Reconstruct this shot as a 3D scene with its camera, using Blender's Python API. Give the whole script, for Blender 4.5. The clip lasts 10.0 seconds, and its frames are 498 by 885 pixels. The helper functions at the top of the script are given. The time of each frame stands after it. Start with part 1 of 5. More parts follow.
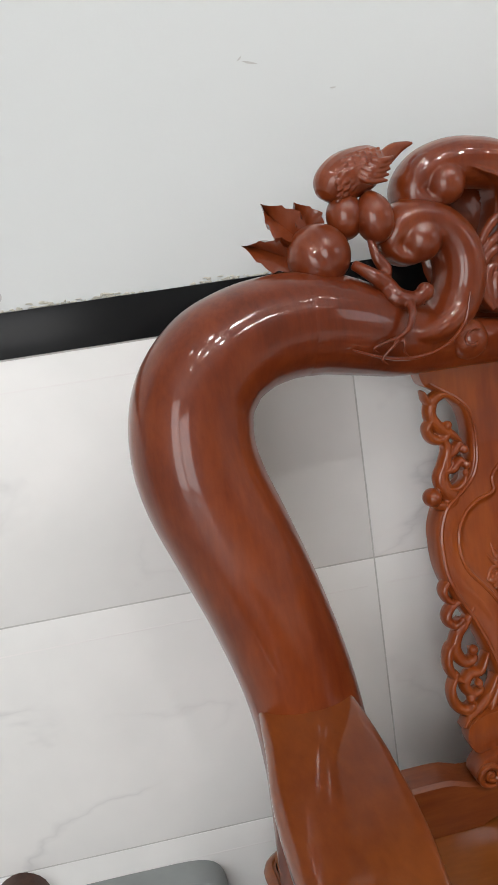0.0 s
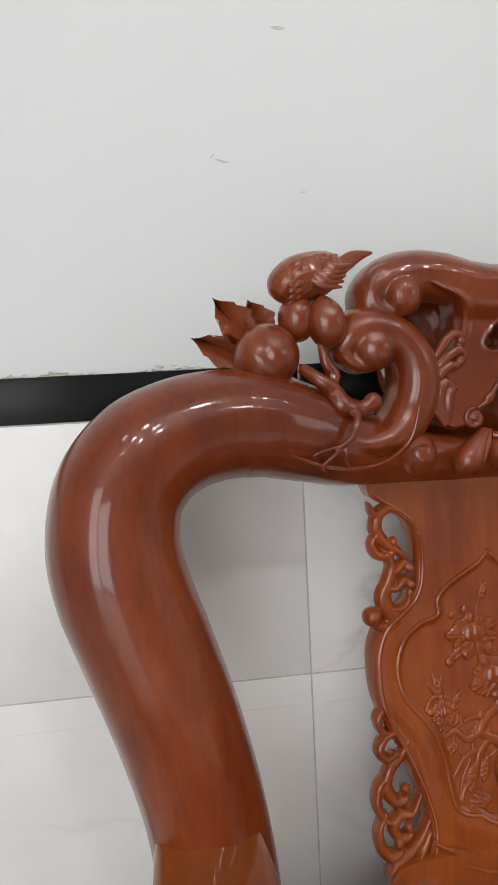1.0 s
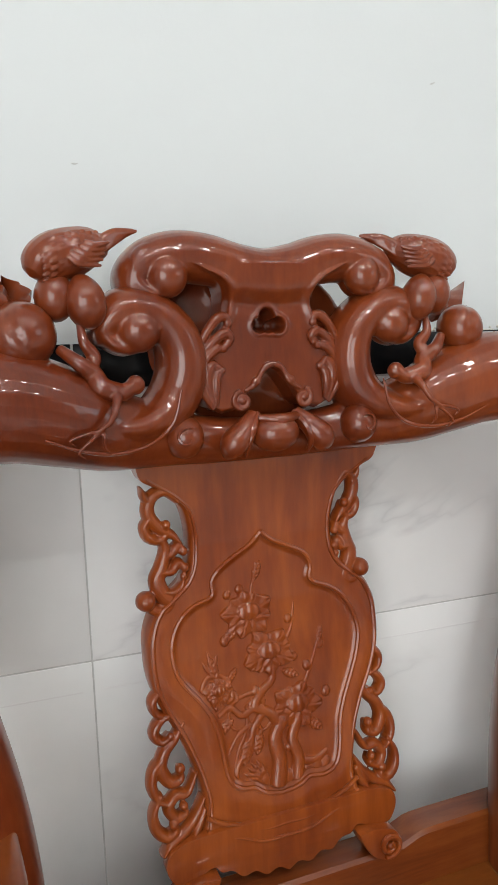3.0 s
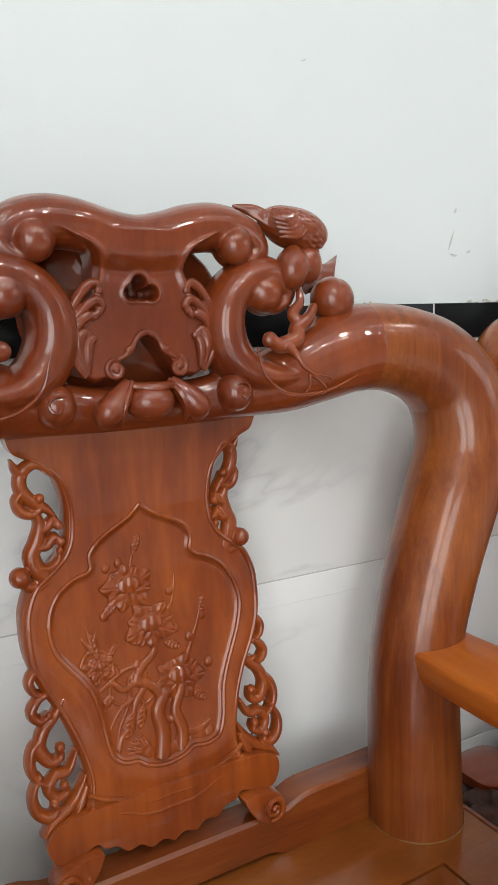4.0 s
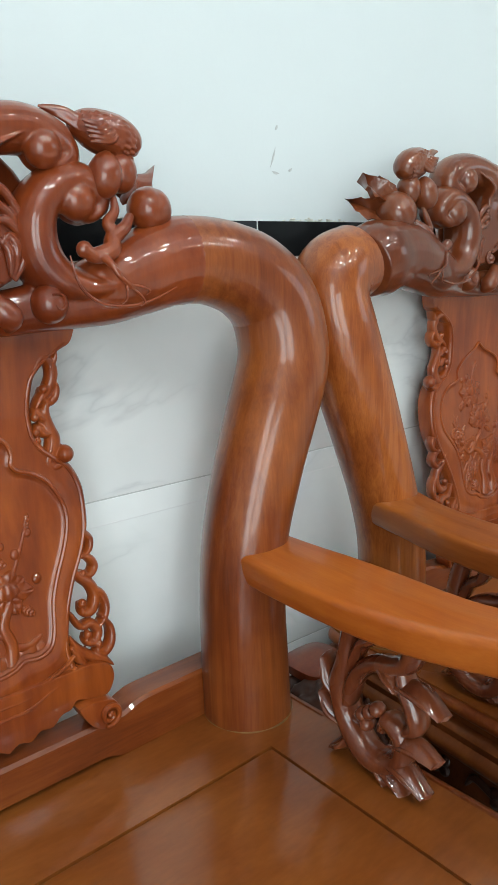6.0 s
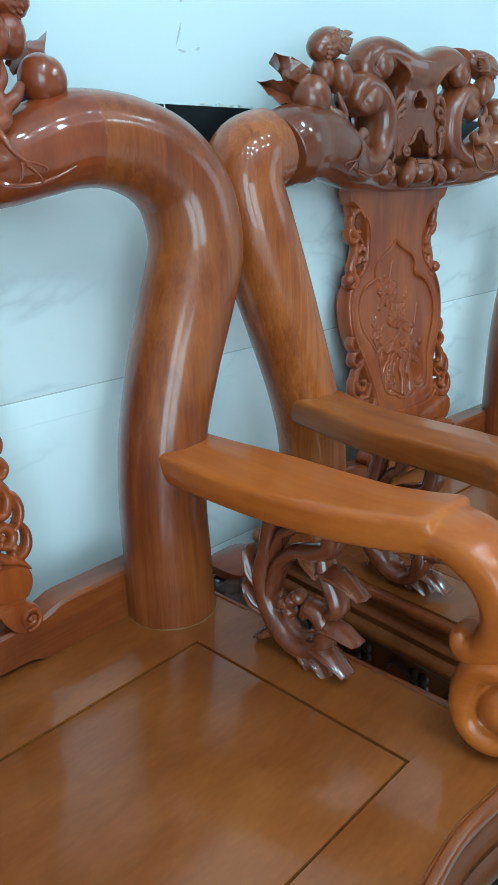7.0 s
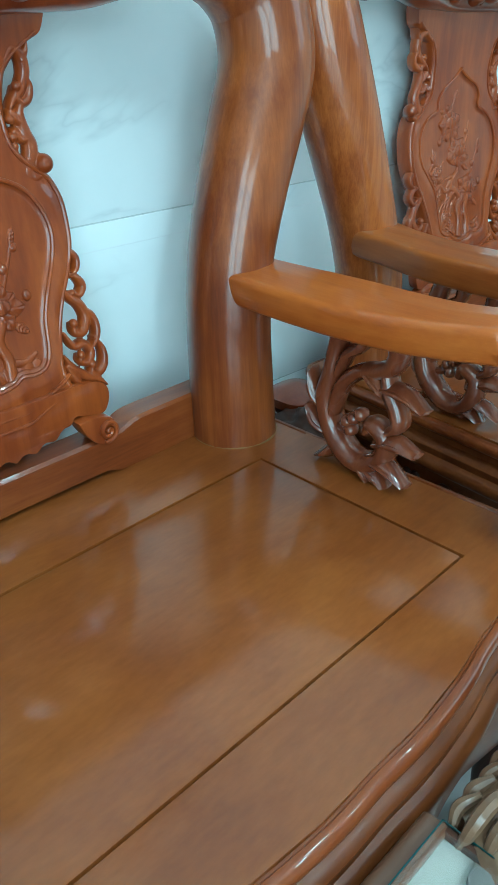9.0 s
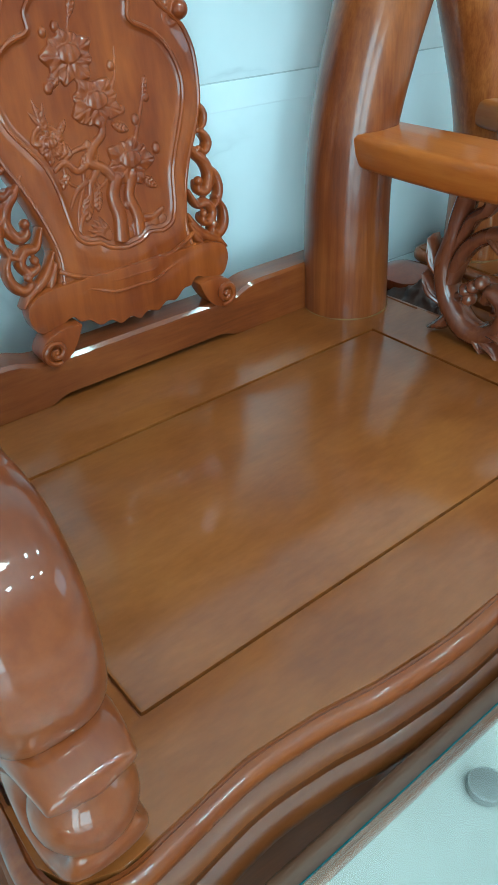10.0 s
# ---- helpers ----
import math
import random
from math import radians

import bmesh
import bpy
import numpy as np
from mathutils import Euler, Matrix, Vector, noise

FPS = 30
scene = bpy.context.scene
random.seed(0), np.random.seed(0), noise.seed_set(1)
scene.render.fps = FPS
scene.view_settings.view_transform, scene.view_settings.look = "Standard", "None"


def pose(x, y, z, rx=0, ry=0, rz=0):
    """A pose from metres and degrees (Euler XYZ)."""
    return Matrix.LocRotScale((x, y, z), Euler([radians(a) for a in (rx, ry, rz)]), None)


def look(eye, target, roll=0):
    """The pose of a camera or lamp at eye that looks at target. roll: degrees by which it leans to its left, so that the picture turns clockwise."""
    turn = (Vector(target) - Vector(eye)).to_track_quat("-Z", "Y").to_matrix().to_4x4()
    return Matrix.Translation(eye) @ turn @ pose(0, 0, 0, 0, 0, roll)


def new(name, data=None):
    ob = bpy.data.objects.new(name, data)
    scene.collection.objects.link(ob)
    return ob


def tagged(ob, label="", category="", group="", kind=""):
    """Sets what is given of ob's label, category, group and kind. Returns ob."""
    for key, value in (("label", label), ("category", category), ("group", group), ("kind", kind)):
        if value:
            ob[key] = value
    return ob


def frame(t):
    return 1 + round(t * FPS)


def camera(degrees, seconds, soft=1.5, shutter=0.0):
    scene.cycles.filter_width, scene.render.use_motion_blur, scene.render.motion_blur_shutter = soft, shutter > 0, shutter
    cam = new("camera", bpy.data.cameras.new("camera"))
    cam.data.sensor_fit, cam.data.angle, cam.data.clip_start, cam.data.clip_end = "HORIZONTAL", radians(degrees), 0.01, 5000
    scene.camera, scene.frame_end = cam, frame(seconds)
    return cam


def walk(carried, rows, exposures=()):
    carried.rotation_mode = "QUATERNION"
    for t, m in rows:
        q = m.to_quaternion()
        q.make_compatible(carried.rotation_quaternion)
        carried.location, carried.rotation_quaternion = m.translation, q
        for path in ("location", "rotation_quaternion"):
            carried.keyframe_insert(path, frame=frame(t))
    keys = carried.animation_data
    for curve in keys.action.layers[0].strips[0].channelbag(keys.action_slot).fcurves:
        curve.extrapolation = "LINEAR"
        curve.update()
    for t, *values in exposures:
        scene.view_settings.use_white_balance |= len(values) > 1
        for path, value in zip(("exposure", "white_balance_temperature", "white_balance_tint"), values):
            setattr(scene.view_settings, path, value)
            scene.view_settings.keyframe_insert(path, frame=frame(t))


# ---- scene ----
from mathutils.geometry import tessellate_polygon

cam = camera(37, 10.0, soft=0.9)
walk(cam, [
    (0, look((-0.4348, -0.4483, 1.0731), (-0.2828, 0.5179, 0.8649), -8.41)),
    (0.1, look((-0.4260, -0.4402, 1.0688), (-0.2667, 0.5311, 0.8923), -7.54)),
    (0.2, look((-0.4168, -0.4363, 1.0661), (-0.2631, 0.5435, 0.9385), -6.82)),
    (0.3, look((-0.4086, -0.4334, 1.0658), (-0.2574, 0.5490, 0.9559), -4.72)),
    (0.4, look((-0.4017, -0.4307, 1.0683), (-0.2494, 0.5521, 0.9640), -3.31)),
    (0.5, look((-0.3956, -0.4295, 1.0707), (-0.2501, 0.5551, 0.9736), -2.94)),
    (1, look((-0.3719, -0.4231, 1.0763), (-0.2001, 0.5571, 0.9783), -2.91)),
    (1.5, look((-0.3522, -0.4142, 1.0839), (-0.1438, 0.5589, 0.9852), -2.63)),
    (2, look((-0.3241, -0.4128, 1.0881), (-0.0838, 0.5527, 0.9876), -2.88)),
    (2.5, look((-0.3084, -0.4247, 1.0929), (0.0091, 0.5167, 0.9793), -1.79)),
    (3, look((-0.2918, -0.4299, 1.0789), (0.0697, 0.4921, 0.9400), -1.96)),
    (3.2, look((-0.2816, -0.4324, 1.0761), (0.1107, 0.4755, 0.9282), -2.11)),
    (4.3, look((-0.2715, -0.4411, 1.0514), (0.2308, 0.4091, 0.8933), -1.94)),
    (4.5, look((-0.2670, -0.4409, 1.0554), (0.2447, 0.4019, 0.8885), -2.08)),
    (5, look((-0.2625, -0.4535, 1.0562), (0.3052, 0.3521, 0.8869), -1.65)),
    (5.5, look((-0.2616, -0.4640, 1.0541), (0.3350, 0.3205, 0.8849), -1.06)),
    (6, look((-0.2529, -0.4720, 1.0287), (0.3767, 0.2668, 0.7882), -1.39)),
    (6.2, look((-0.2483, -0.4689, 1.0026), (0.4021, 0.2479, 0.7514), -1.79)),
    (7.5, look((-0.2385, -0.4753, 0.9806), (0.4365, 0.1517, 0.5916), -0.38)),
    (8, look((-0.2475, -0.4746, 0.9699), (0.4108, 0.1480, 0.5467), -0.64)),
    (8.5, look((-0.2701, -0.4898, 0.9590), (0.3789, 0.1299, 0.5177), -1.70)),
    (9, look((-0.3206, -0.4770, 0.9405), (0.2868, 0.1521, 0.4554), -1.53)),
    (9.5, look((-0.3732, -0.4768, 0.9054), (0.1701, 0.1681, 0.3679), -2.56)),
    (10, look((-0.4016, -0.4781, 0.8899), (0.1027, 0.1708, 0.3200), -2.25)),
], exposures=[(0.0, -0.46, 6550, 12), (1.5, -0.44, 6550, 12), (3.0, -0.28, 6450, 9), (5.8, -0.08, 6050, 1), (7.2, -0.02, 4500, -21), (10.0, 0.15, 4400, -28)])

# ---- world and light ----
world = bpy.data.worlds.new("sky")
scene.world = world
world.use_nodes = True
wn = world.node_tree
sky = wn.nodes.new("ShaderNodeTexSky")
sky.sky_type, sky.sun_disc = "NISHITA", False
sky.sun_elevation, sky.sun_rotation = radians(40), radians(-60)
wn.nodes["Background"].inputs["Strength"].default_value = 0.12
wn.links.new(sky.outputs[0], wn.nodes["Background"].inputs["Color"])


def area_lamp(name, m, sx, sy, watts, colour, shape="RECTANGLE"):
    data = bpy.data.lights.new(name, "AREA")
    data.shape, data.size, data.size_y, data.energy, data.color = shape, sx, sy, watts, colour
    ob = new(name, data)
    ob.matrix_world = m
    return ob


# daylight through a door and a wide opening in the far left corner
area_lamp("opening_light", look((-2.92, -3.5, 1.5), (0.2, 0.3, 1.0)), 1.2, 2.9, 66, (1.0, 0.995, 0.985))
area_lamp("door_light", look((-2.0, -5.02, 1.3), (0.2, 0.3, 0.9)), 1.6, 2.4, 66, (1.0, 0.995, 0.985))
# added fill, high on the right; no window is known there
area_lamp("right_fill_light", look((3.3, -2.6, 2.05), (0.5, 0.3, 0.9)), 1.5, 1.2, 10, (1.0, 0.995, 0.985))


# ---- materials ----
def mat(name):
    m = bpy.data.materials.new(name)
    m.use_nodes = True
    return m, m.node_tree.nodes, m.node_tree.links, m.node_tree.nodes["Principled BSDF"]


def ramp(nodes, stops):
    r = nodes.new("ShaderNodeValToRGB")
    while len(r.color_ramp.elements) < len(stops):
        r.color_ramp.elements.new(0.5)
    for e, (p, c) in zip(r.color_ramp.elements, stops):
        e.position, e.color = p, (*c, 1)
    return r


def noise_tex(nodes, links, vec, scale, detail=4, rough=0.55, distortion=0.0):
    n = nodes.new("ShaderNodeTexNoise")
    n.inputs["Scale"].default_value, n.inputs["Detail"].default_value = scale, detail
    n.inputs["Roughness"].default_value, n.inputs["Distortion"].default_value = rough, distortion
    links.new(vec, n.inputs["Vector"])
    return n


def wood(name, dark, mid, light, stretch=(14, 14, 1.6), rough=0.33, coat=0.75, coat_rough=0.06, bump=0.05, contrast=0.5, space="Object"):
    """Lacquered hardwood: long grain, slow patches, fine pores under a clear coat."""
    m, n, l, b = mat(name)
    co = n.new("ShaderNodeTexCoord")
    mp = n.new("ShaderNodeMapping")
    mp.inputs["Scale"].default_value = stretch
    l.new(co.outputs[space], mp.inputs["Vector"])
    grain = noise_tex(n, l, mp.outputs[0], 3.2, 5, 0.6, 0.6)
    fine = noise_tex(n, l, mp.outputs[0], 22, 3, 0.6)
    patch = noise_tex(n, l, co.outputs[space], 7, 3, 0.5)
    mix = n.new("ShaderNodeMath")
    mix.operation = "MULTIPLY_ADD"
    mix.inputs[1].default_value = contrast
    l.new(grain.outputs[0], mix.inputs[0])
    half = n.new("ShaderNodeMath")
    half.operation = "MULTIPLY_ADD"
    half.inputs[1].default_value, half.inputs[2].default_value = 0.55, 0.205 - contrast * 0.5
    l.new(patch.outputs[0], half.inputs[0])
    l.new(half.outputs[0], mix.inputs[2])
    add = n.new("ShaderNodeMath")
    add.operation = "MULTIPLY_ADD"
    add.inputs[1].default_value = 0.21
    l.new(fine.outputs[0], add.inputs[0])
    l.new(mix.outputs[0], add.inputs[2])
    cr = ramp(n, [(0.28, dark), (0.52, mid), (0.78, light)])
    l.new(add.outputs[0], cr.inputs[0])
    l.new(cr.outputs[0], b.inputs["Base Color"])
    rr = n.new("ShaderNodeMapRange")
    rr.inputs["To Min"].default_value, rr.inputs["To Max"].default_value = rough - 0.08, rough + 0.1
    l.new(patch.outputs[0], rr.inputs["Value"])
    l.new(rr.outputs[0], b.inputs["Roughness"])
    b.inputs["Specular IOR Level"].default_value = 0.2
    b.inputs["Coat Weight"].default_value, b.inputs["Coat Roughness"].default_value = coat, coat_rough
    bp = n.new("ShaderNodeBump")
    bp.inputs["Strength"].default_value, bp.inputs["Distance"].default_value = bump, 0.002
    l.new(fine.outputs[0], bp.inputs["Height"])
    l.new(bp.outputs[0], b.inputs["Normal"])
    return m


RED_WOOD = wood("red_lacquered_wood", (0.055, 0.008, 0.0028), (0.135, 0.0225, 0.0055), (0.235, 0.048, 0.01), stretch=(9, 9, 2.0), contrast=0.42, coat=0.9, coat_rough=0.05)
RED_POST = wood("red_post_wood", (0.055, 0.008, 0.0028), (0.135, 0.0225, 0.0055), (0.235, 0.048, 0.01), stretch=(9, 9, 2.0), contrast=0.42, coat_rough=0.09)
BROWN_WOOD = wood("brown_lacquered_wood", (0.05, 0.011, 0.004), (0.118, 0.026, 0.0075), (0.205, 0.055, 0.014), stretch=(9, 9, 2.0), contrast=0.42, coat=0.9, coat_rough=0.05)
POST_WOOD = wood("striped_lacquered_wood", (0.075, 0.013, 0.0035), (0.165, 0.036, 0.0075), (0.30, 0.085, 0.017), stretch=(20, 20, 0.9), contrast=0.5, coat_rough=0.13)
GOLD_POST = wood("golden_striped_wood", (0.10, 0.019, 0.0045), (0.22, 0.05, 0.0085), (0.42, 0.13, 0.024), stretch=(30, 30, 0.5), contrast=0.5, coat_rough=0.075)
SPLAT_WOOD = wood("orange_lacquered_wood", (0.09, 0.0135, 0.003), (0.195, 0.036, 0.0055), (0.31, 0.072, 0.011), stretch=(7, 7, 0.9), contrast=0.7)
SEAT_WOOD = wood("seat_wood", (0.115, 0.028, 0.006), (0.2, 0.055, 0.01), (0.285, 0.092, 0.018), stretch=(2.4, 8, 8), rough=0.3, coat=0.75, coat_rough=0.12, contrast=0.38)
BROWN_ARM = wood("brown_arm_wood", (0.14, 0.030, 0.006), (0.26, 0.066, 0.011), (0.37, 0.115, 0.02), stretch=(14, 1.5, 14), contrast=0.5, coat=0.5, coat_rough=0.11)
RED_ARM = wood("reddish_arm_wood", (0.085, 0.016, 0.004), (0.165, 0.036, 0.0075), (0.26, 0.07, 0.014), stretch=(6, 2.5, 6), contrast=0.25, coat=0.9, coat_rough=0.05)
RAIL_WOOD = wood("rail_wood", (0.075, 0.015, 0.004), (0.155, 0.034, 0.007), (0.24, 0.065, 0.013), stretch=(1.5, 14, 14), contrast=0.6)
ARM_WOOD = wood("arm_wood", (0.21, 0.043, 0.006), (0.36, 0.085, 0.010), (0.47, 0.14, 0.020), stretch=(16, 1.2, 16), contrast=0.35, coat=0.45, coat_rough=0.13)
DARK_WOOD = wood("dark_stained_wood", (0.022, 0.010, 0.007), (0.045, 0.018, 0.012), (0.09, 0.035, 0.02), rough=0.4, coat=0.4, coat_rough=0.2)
DARK_MOULD = wood("dark_brown_wood", (0.07, 0.017, 0.004), (0.135, 0.036, 0.008), (0.21, 0.062, 0.014), stretch=(1.5, 12, 12), rough=0.35, coat=0.2, coat_rough=0.18)
BRACKET_WOOD = wood("glossy_carved_wood", (0.07, 0.018, 0.008), (0.14, 0.034, 0.013), (0.22, 0.065, 0.022), rough=0.26, coat=1.0, coat_rough=0.08, contrast=0.6)
PINK_WOOD = wood("rosy_brown_wood", (0.06, 0.026, 0.014), (0.105, 0.048, 0.027), (0.16, 0.08, 0.046), stretch=(1.5, 12, 12), rough=0.35, coat=0.5)
CARVED_TAN = wood("tan_carved_wood", (0.05, 0.022, 0.010), (0.12, 0.06, 0.03), (0.22, 0.13, 0.075), stretch=(8, 8, 8), rough=0.28, coat=0.7, coat_rough=0.12)


def painted(name, colour, rough=0.6, var=0.06, scale=3.0, bump=0.1):
    m, n, l, b = mat(name)
    co = n.new("ShaderNodeTexCoord")
    big = noise_tex(n, l, co.outputs["Object"], scale, 4)
    small = noise_tex(n, l, co.outputs["Object"], 160, 3)
    cr = ramp(n, [(0.3, tuple(c * (1 - var) for c in colour)), (0.7, colour)])
    l.new(big.outputs[0], cr.inputs[0])
    l.new(cr.outputs[0], b.inputs["Base Color"])
    b.inputs["Roughness"].default_value = rough
    bp = n.new("ShaderNodeBump")
    bp.inputs["Strength"].default_value, bp.inputs["Distance"].default_value = bump, 0.001
    l.new(small.outputs[0], bp.inputs["Height"])
    l.new(bp.outputs[0], b.inputs["Normal"])
    return m


WALL_PAINT = painted("white_wall_paint", (0.635, 0.67, 0.675), 0.55, 0.035, 2.2, 0.12)
CEIL_PAINT = painted("ceiling_paint", (0.8, 0.8, 0.79), 0.7)
ROOM_PAINT = painted("room_paint", (0.55, 0.53, 0.50), 0.6)
FLOOR_TILE = painted("floor_tile", (0.62, 0.60, 0.57), 0.15, 0.15, 4.0, 0.02)
BLACK_TILE = painted("black_glazed_tile", (0.012, 0.013, 0.014), 0.2, 0.3, 6.0, 0.02)
BLACK_TILE.node_tree.nodes["Principled BSDF"].inputs["Specular IOR Level"].default_value = 0.15
GLUE = painted("yellowed_glue", (0.26, 0.13, 0.035), 0.5, 0.5, 60, 0.4)
CRUMB = painted("crumbly_mortar", (0.72, 0.70, 0.62), 0.9, 0.35, 60, 0.9)
GROUT = painted("white_grout", (0.60, 0.61, 0.60), 0.8, 0.2, 30)
SMUDGE = painted("grey_smudge", (0.55, 0.56, 0.55), 0.8, 0.3, 80)
GREY_PLASTIC = painted("grey_plastic", (0.30, 0.33, 0.33), 0.35, 0.2, 12)
BEIGE_PLASTIC = painted("beige_plastic", (0.42, 0.42, 0.36), 0.4, 0.2, 12)
PALE_STONE = painted("pale_table_panel", (0.31, 0.28, 0.24), 0.25, 0.15, 7)
SPACER = painted("grey_pad", (0.16, 0.14, 0.12), 0.6, 0.2, 30)


def marble_tile():
    m, n, l, b = mat("white_marbled_tile")
    co = n.new("ShaderNodeTexCoord")
    oi = n.new("ShaderNodeObjectInfo")
    off = n.new("ShaderNodeVectorMath")
    off.operation = "MULTIPLY_ADD"
    off.inputs[1].default_value = (1, 1, 1)
    l.new(co.outputs["Object"], off.inputs[0])
    cx = n.new("ShaderNodeCombineXYZ")
    sc = n.new("ShaderNodeMath")
    sc.operation = "MULTIPLY"
    sc.inputs[1].default_value = 37.0
    l.new(oi.outputs["Random"], sc.inputs[0])
    l.new(sc.outputs[0], cx.inputs[1])
    l.new(cx.outputs[0], off.inputs[2])
    mp = n.new("ShaderNodeMapping")
    mp.inputs["Rotation"].default_value, mp.inputs["Scale"].default_value = (0, radians(38), 0), (1.0, 1.0, 2.4)
    l.new(off.outputs[0], mp.inputs["Vector"])
    vein = noise_tex(n, l, mp.outputs[0], 1.7, 5, 0.5, 0.5)
    dist = n.new("ShaderNodeMath")
    dist.operation = "SUBTRACT"
    dist.inputs[1].default_value = 0.5
    l.new(vein.outputs[0], dist.inputs[0])
    ab = n.new("ShaderNodeMath")
    ab.operation = "ABSOLUTE"
    l.new(dist.outputs[0], ab.inputs[0])
    vr = ramp(n, [(0.0, (0.70, 0.71, 0.71)), (0.006, (0.77, 0.78, 0.78)), (0.02, (0.83, 0.84, 0.835))])
    l.new(ab.outputs[0], vr.inputs[0])
    cloud = noise_tex(n, l, off.outputs[0], 5, 4)
    crm = ramp(n, [(0.3, (0.90, 0.91, 0.91)), (0.65, (1, 1, 1))])
    l.new(cloud.outputs[0], crm.inputs[0])
    mask = noise_tex(n, l, off.outputs[0], 4.5, 2)
    mr = n.new("ShaderNodeMapRange")
    mr.inputs["From Min"].default_value, mr.inputs["From Max"].default_value = 0.45, 0.62
    l.new(mask.outputs[0], mr.inputs["Value"])
    plain = n.new("ShaderNodeMix")
    plain.data_type = "RGBA"
    plain.inputs["A"].default_value = (0.83, 0.84, 0.835, 1)
    l.new(mr.outputs[0], plain.inputs["Factor"])
    l.new(vr.outputs[0], plain.inputs["B"])
    mul = n.new("ShaderNodeMix")
    mul.data_type, mul.blend_type = "RGBA", "MULTIPLY"
    mul.inputs["Factor"].default_value = 1
    l.new(plain.outputs["Result"], mul.inputs["A"])
    l.new(crm.outputs[0], mul.inputs["B"])
    # the printed pale line a finger's width under each tile's top edge
    l.new(mul.outputs["Result"], b.inputs["Base Color"])
    b.inputs["Roughness"].default_value = 0.36
    return m


MARBLE = marble_tile()


def glass_mat():
    m, n, l, b = mat("table_glass")
    b.inputs["Base Color"].default_value = (0.965, 0.975, 0.97, 1)
    b.inputs["Transmission Weight"].default_value, b.inputs["Roughness"].default_value, b.inputs["IOR"].default_value = 1, 0.02, 1.5
    return m


GLASS = glass_mat()
TEAL, _n, _l, _b = mat("teal_glass_edge")
_b.inputs["Base Color"].default_value, _b.inputs["Roughness"].default_value = (0.008, 0.05, 0.048, 1), 0.1
LENS, _n, _l, _b = mat("lit_lens")
_b.inputs["Emission Color"].default_value, _b.inputs["Emission Strength"].default_value = (1, 0.98, 0.94, 1), 30.0
METAL, _n, _l, _b = mat("white_enamel")
_b.inputs["Base Color"].default_value, _b.inputs["Roughness"].default_value = (0.8, 0.8, 0.8, 1), 0.3


# ---- mesh helpers ----
def catmull(pts, per=8):
    p = np.array(pts, float)
    p = np.vstack([2 * p[0] - p[1], p, 2 * p[-1] - p[-2]])
    out = []
    for i in range(1, len(p) - 2):
        a, b, c, d = p[i - 1], p[i], p[i + 1], p[i + 2]
        for k in range(per):
            t = k / per
            out.append(0.5 * (2 * b + (c - a) * t + (2 * a - 5 * b + 4 * c - d) * t * t + (3 * b - 3 * c + d - a) * t ** 3))
    out.append(p[-2])
    return np.array(out)


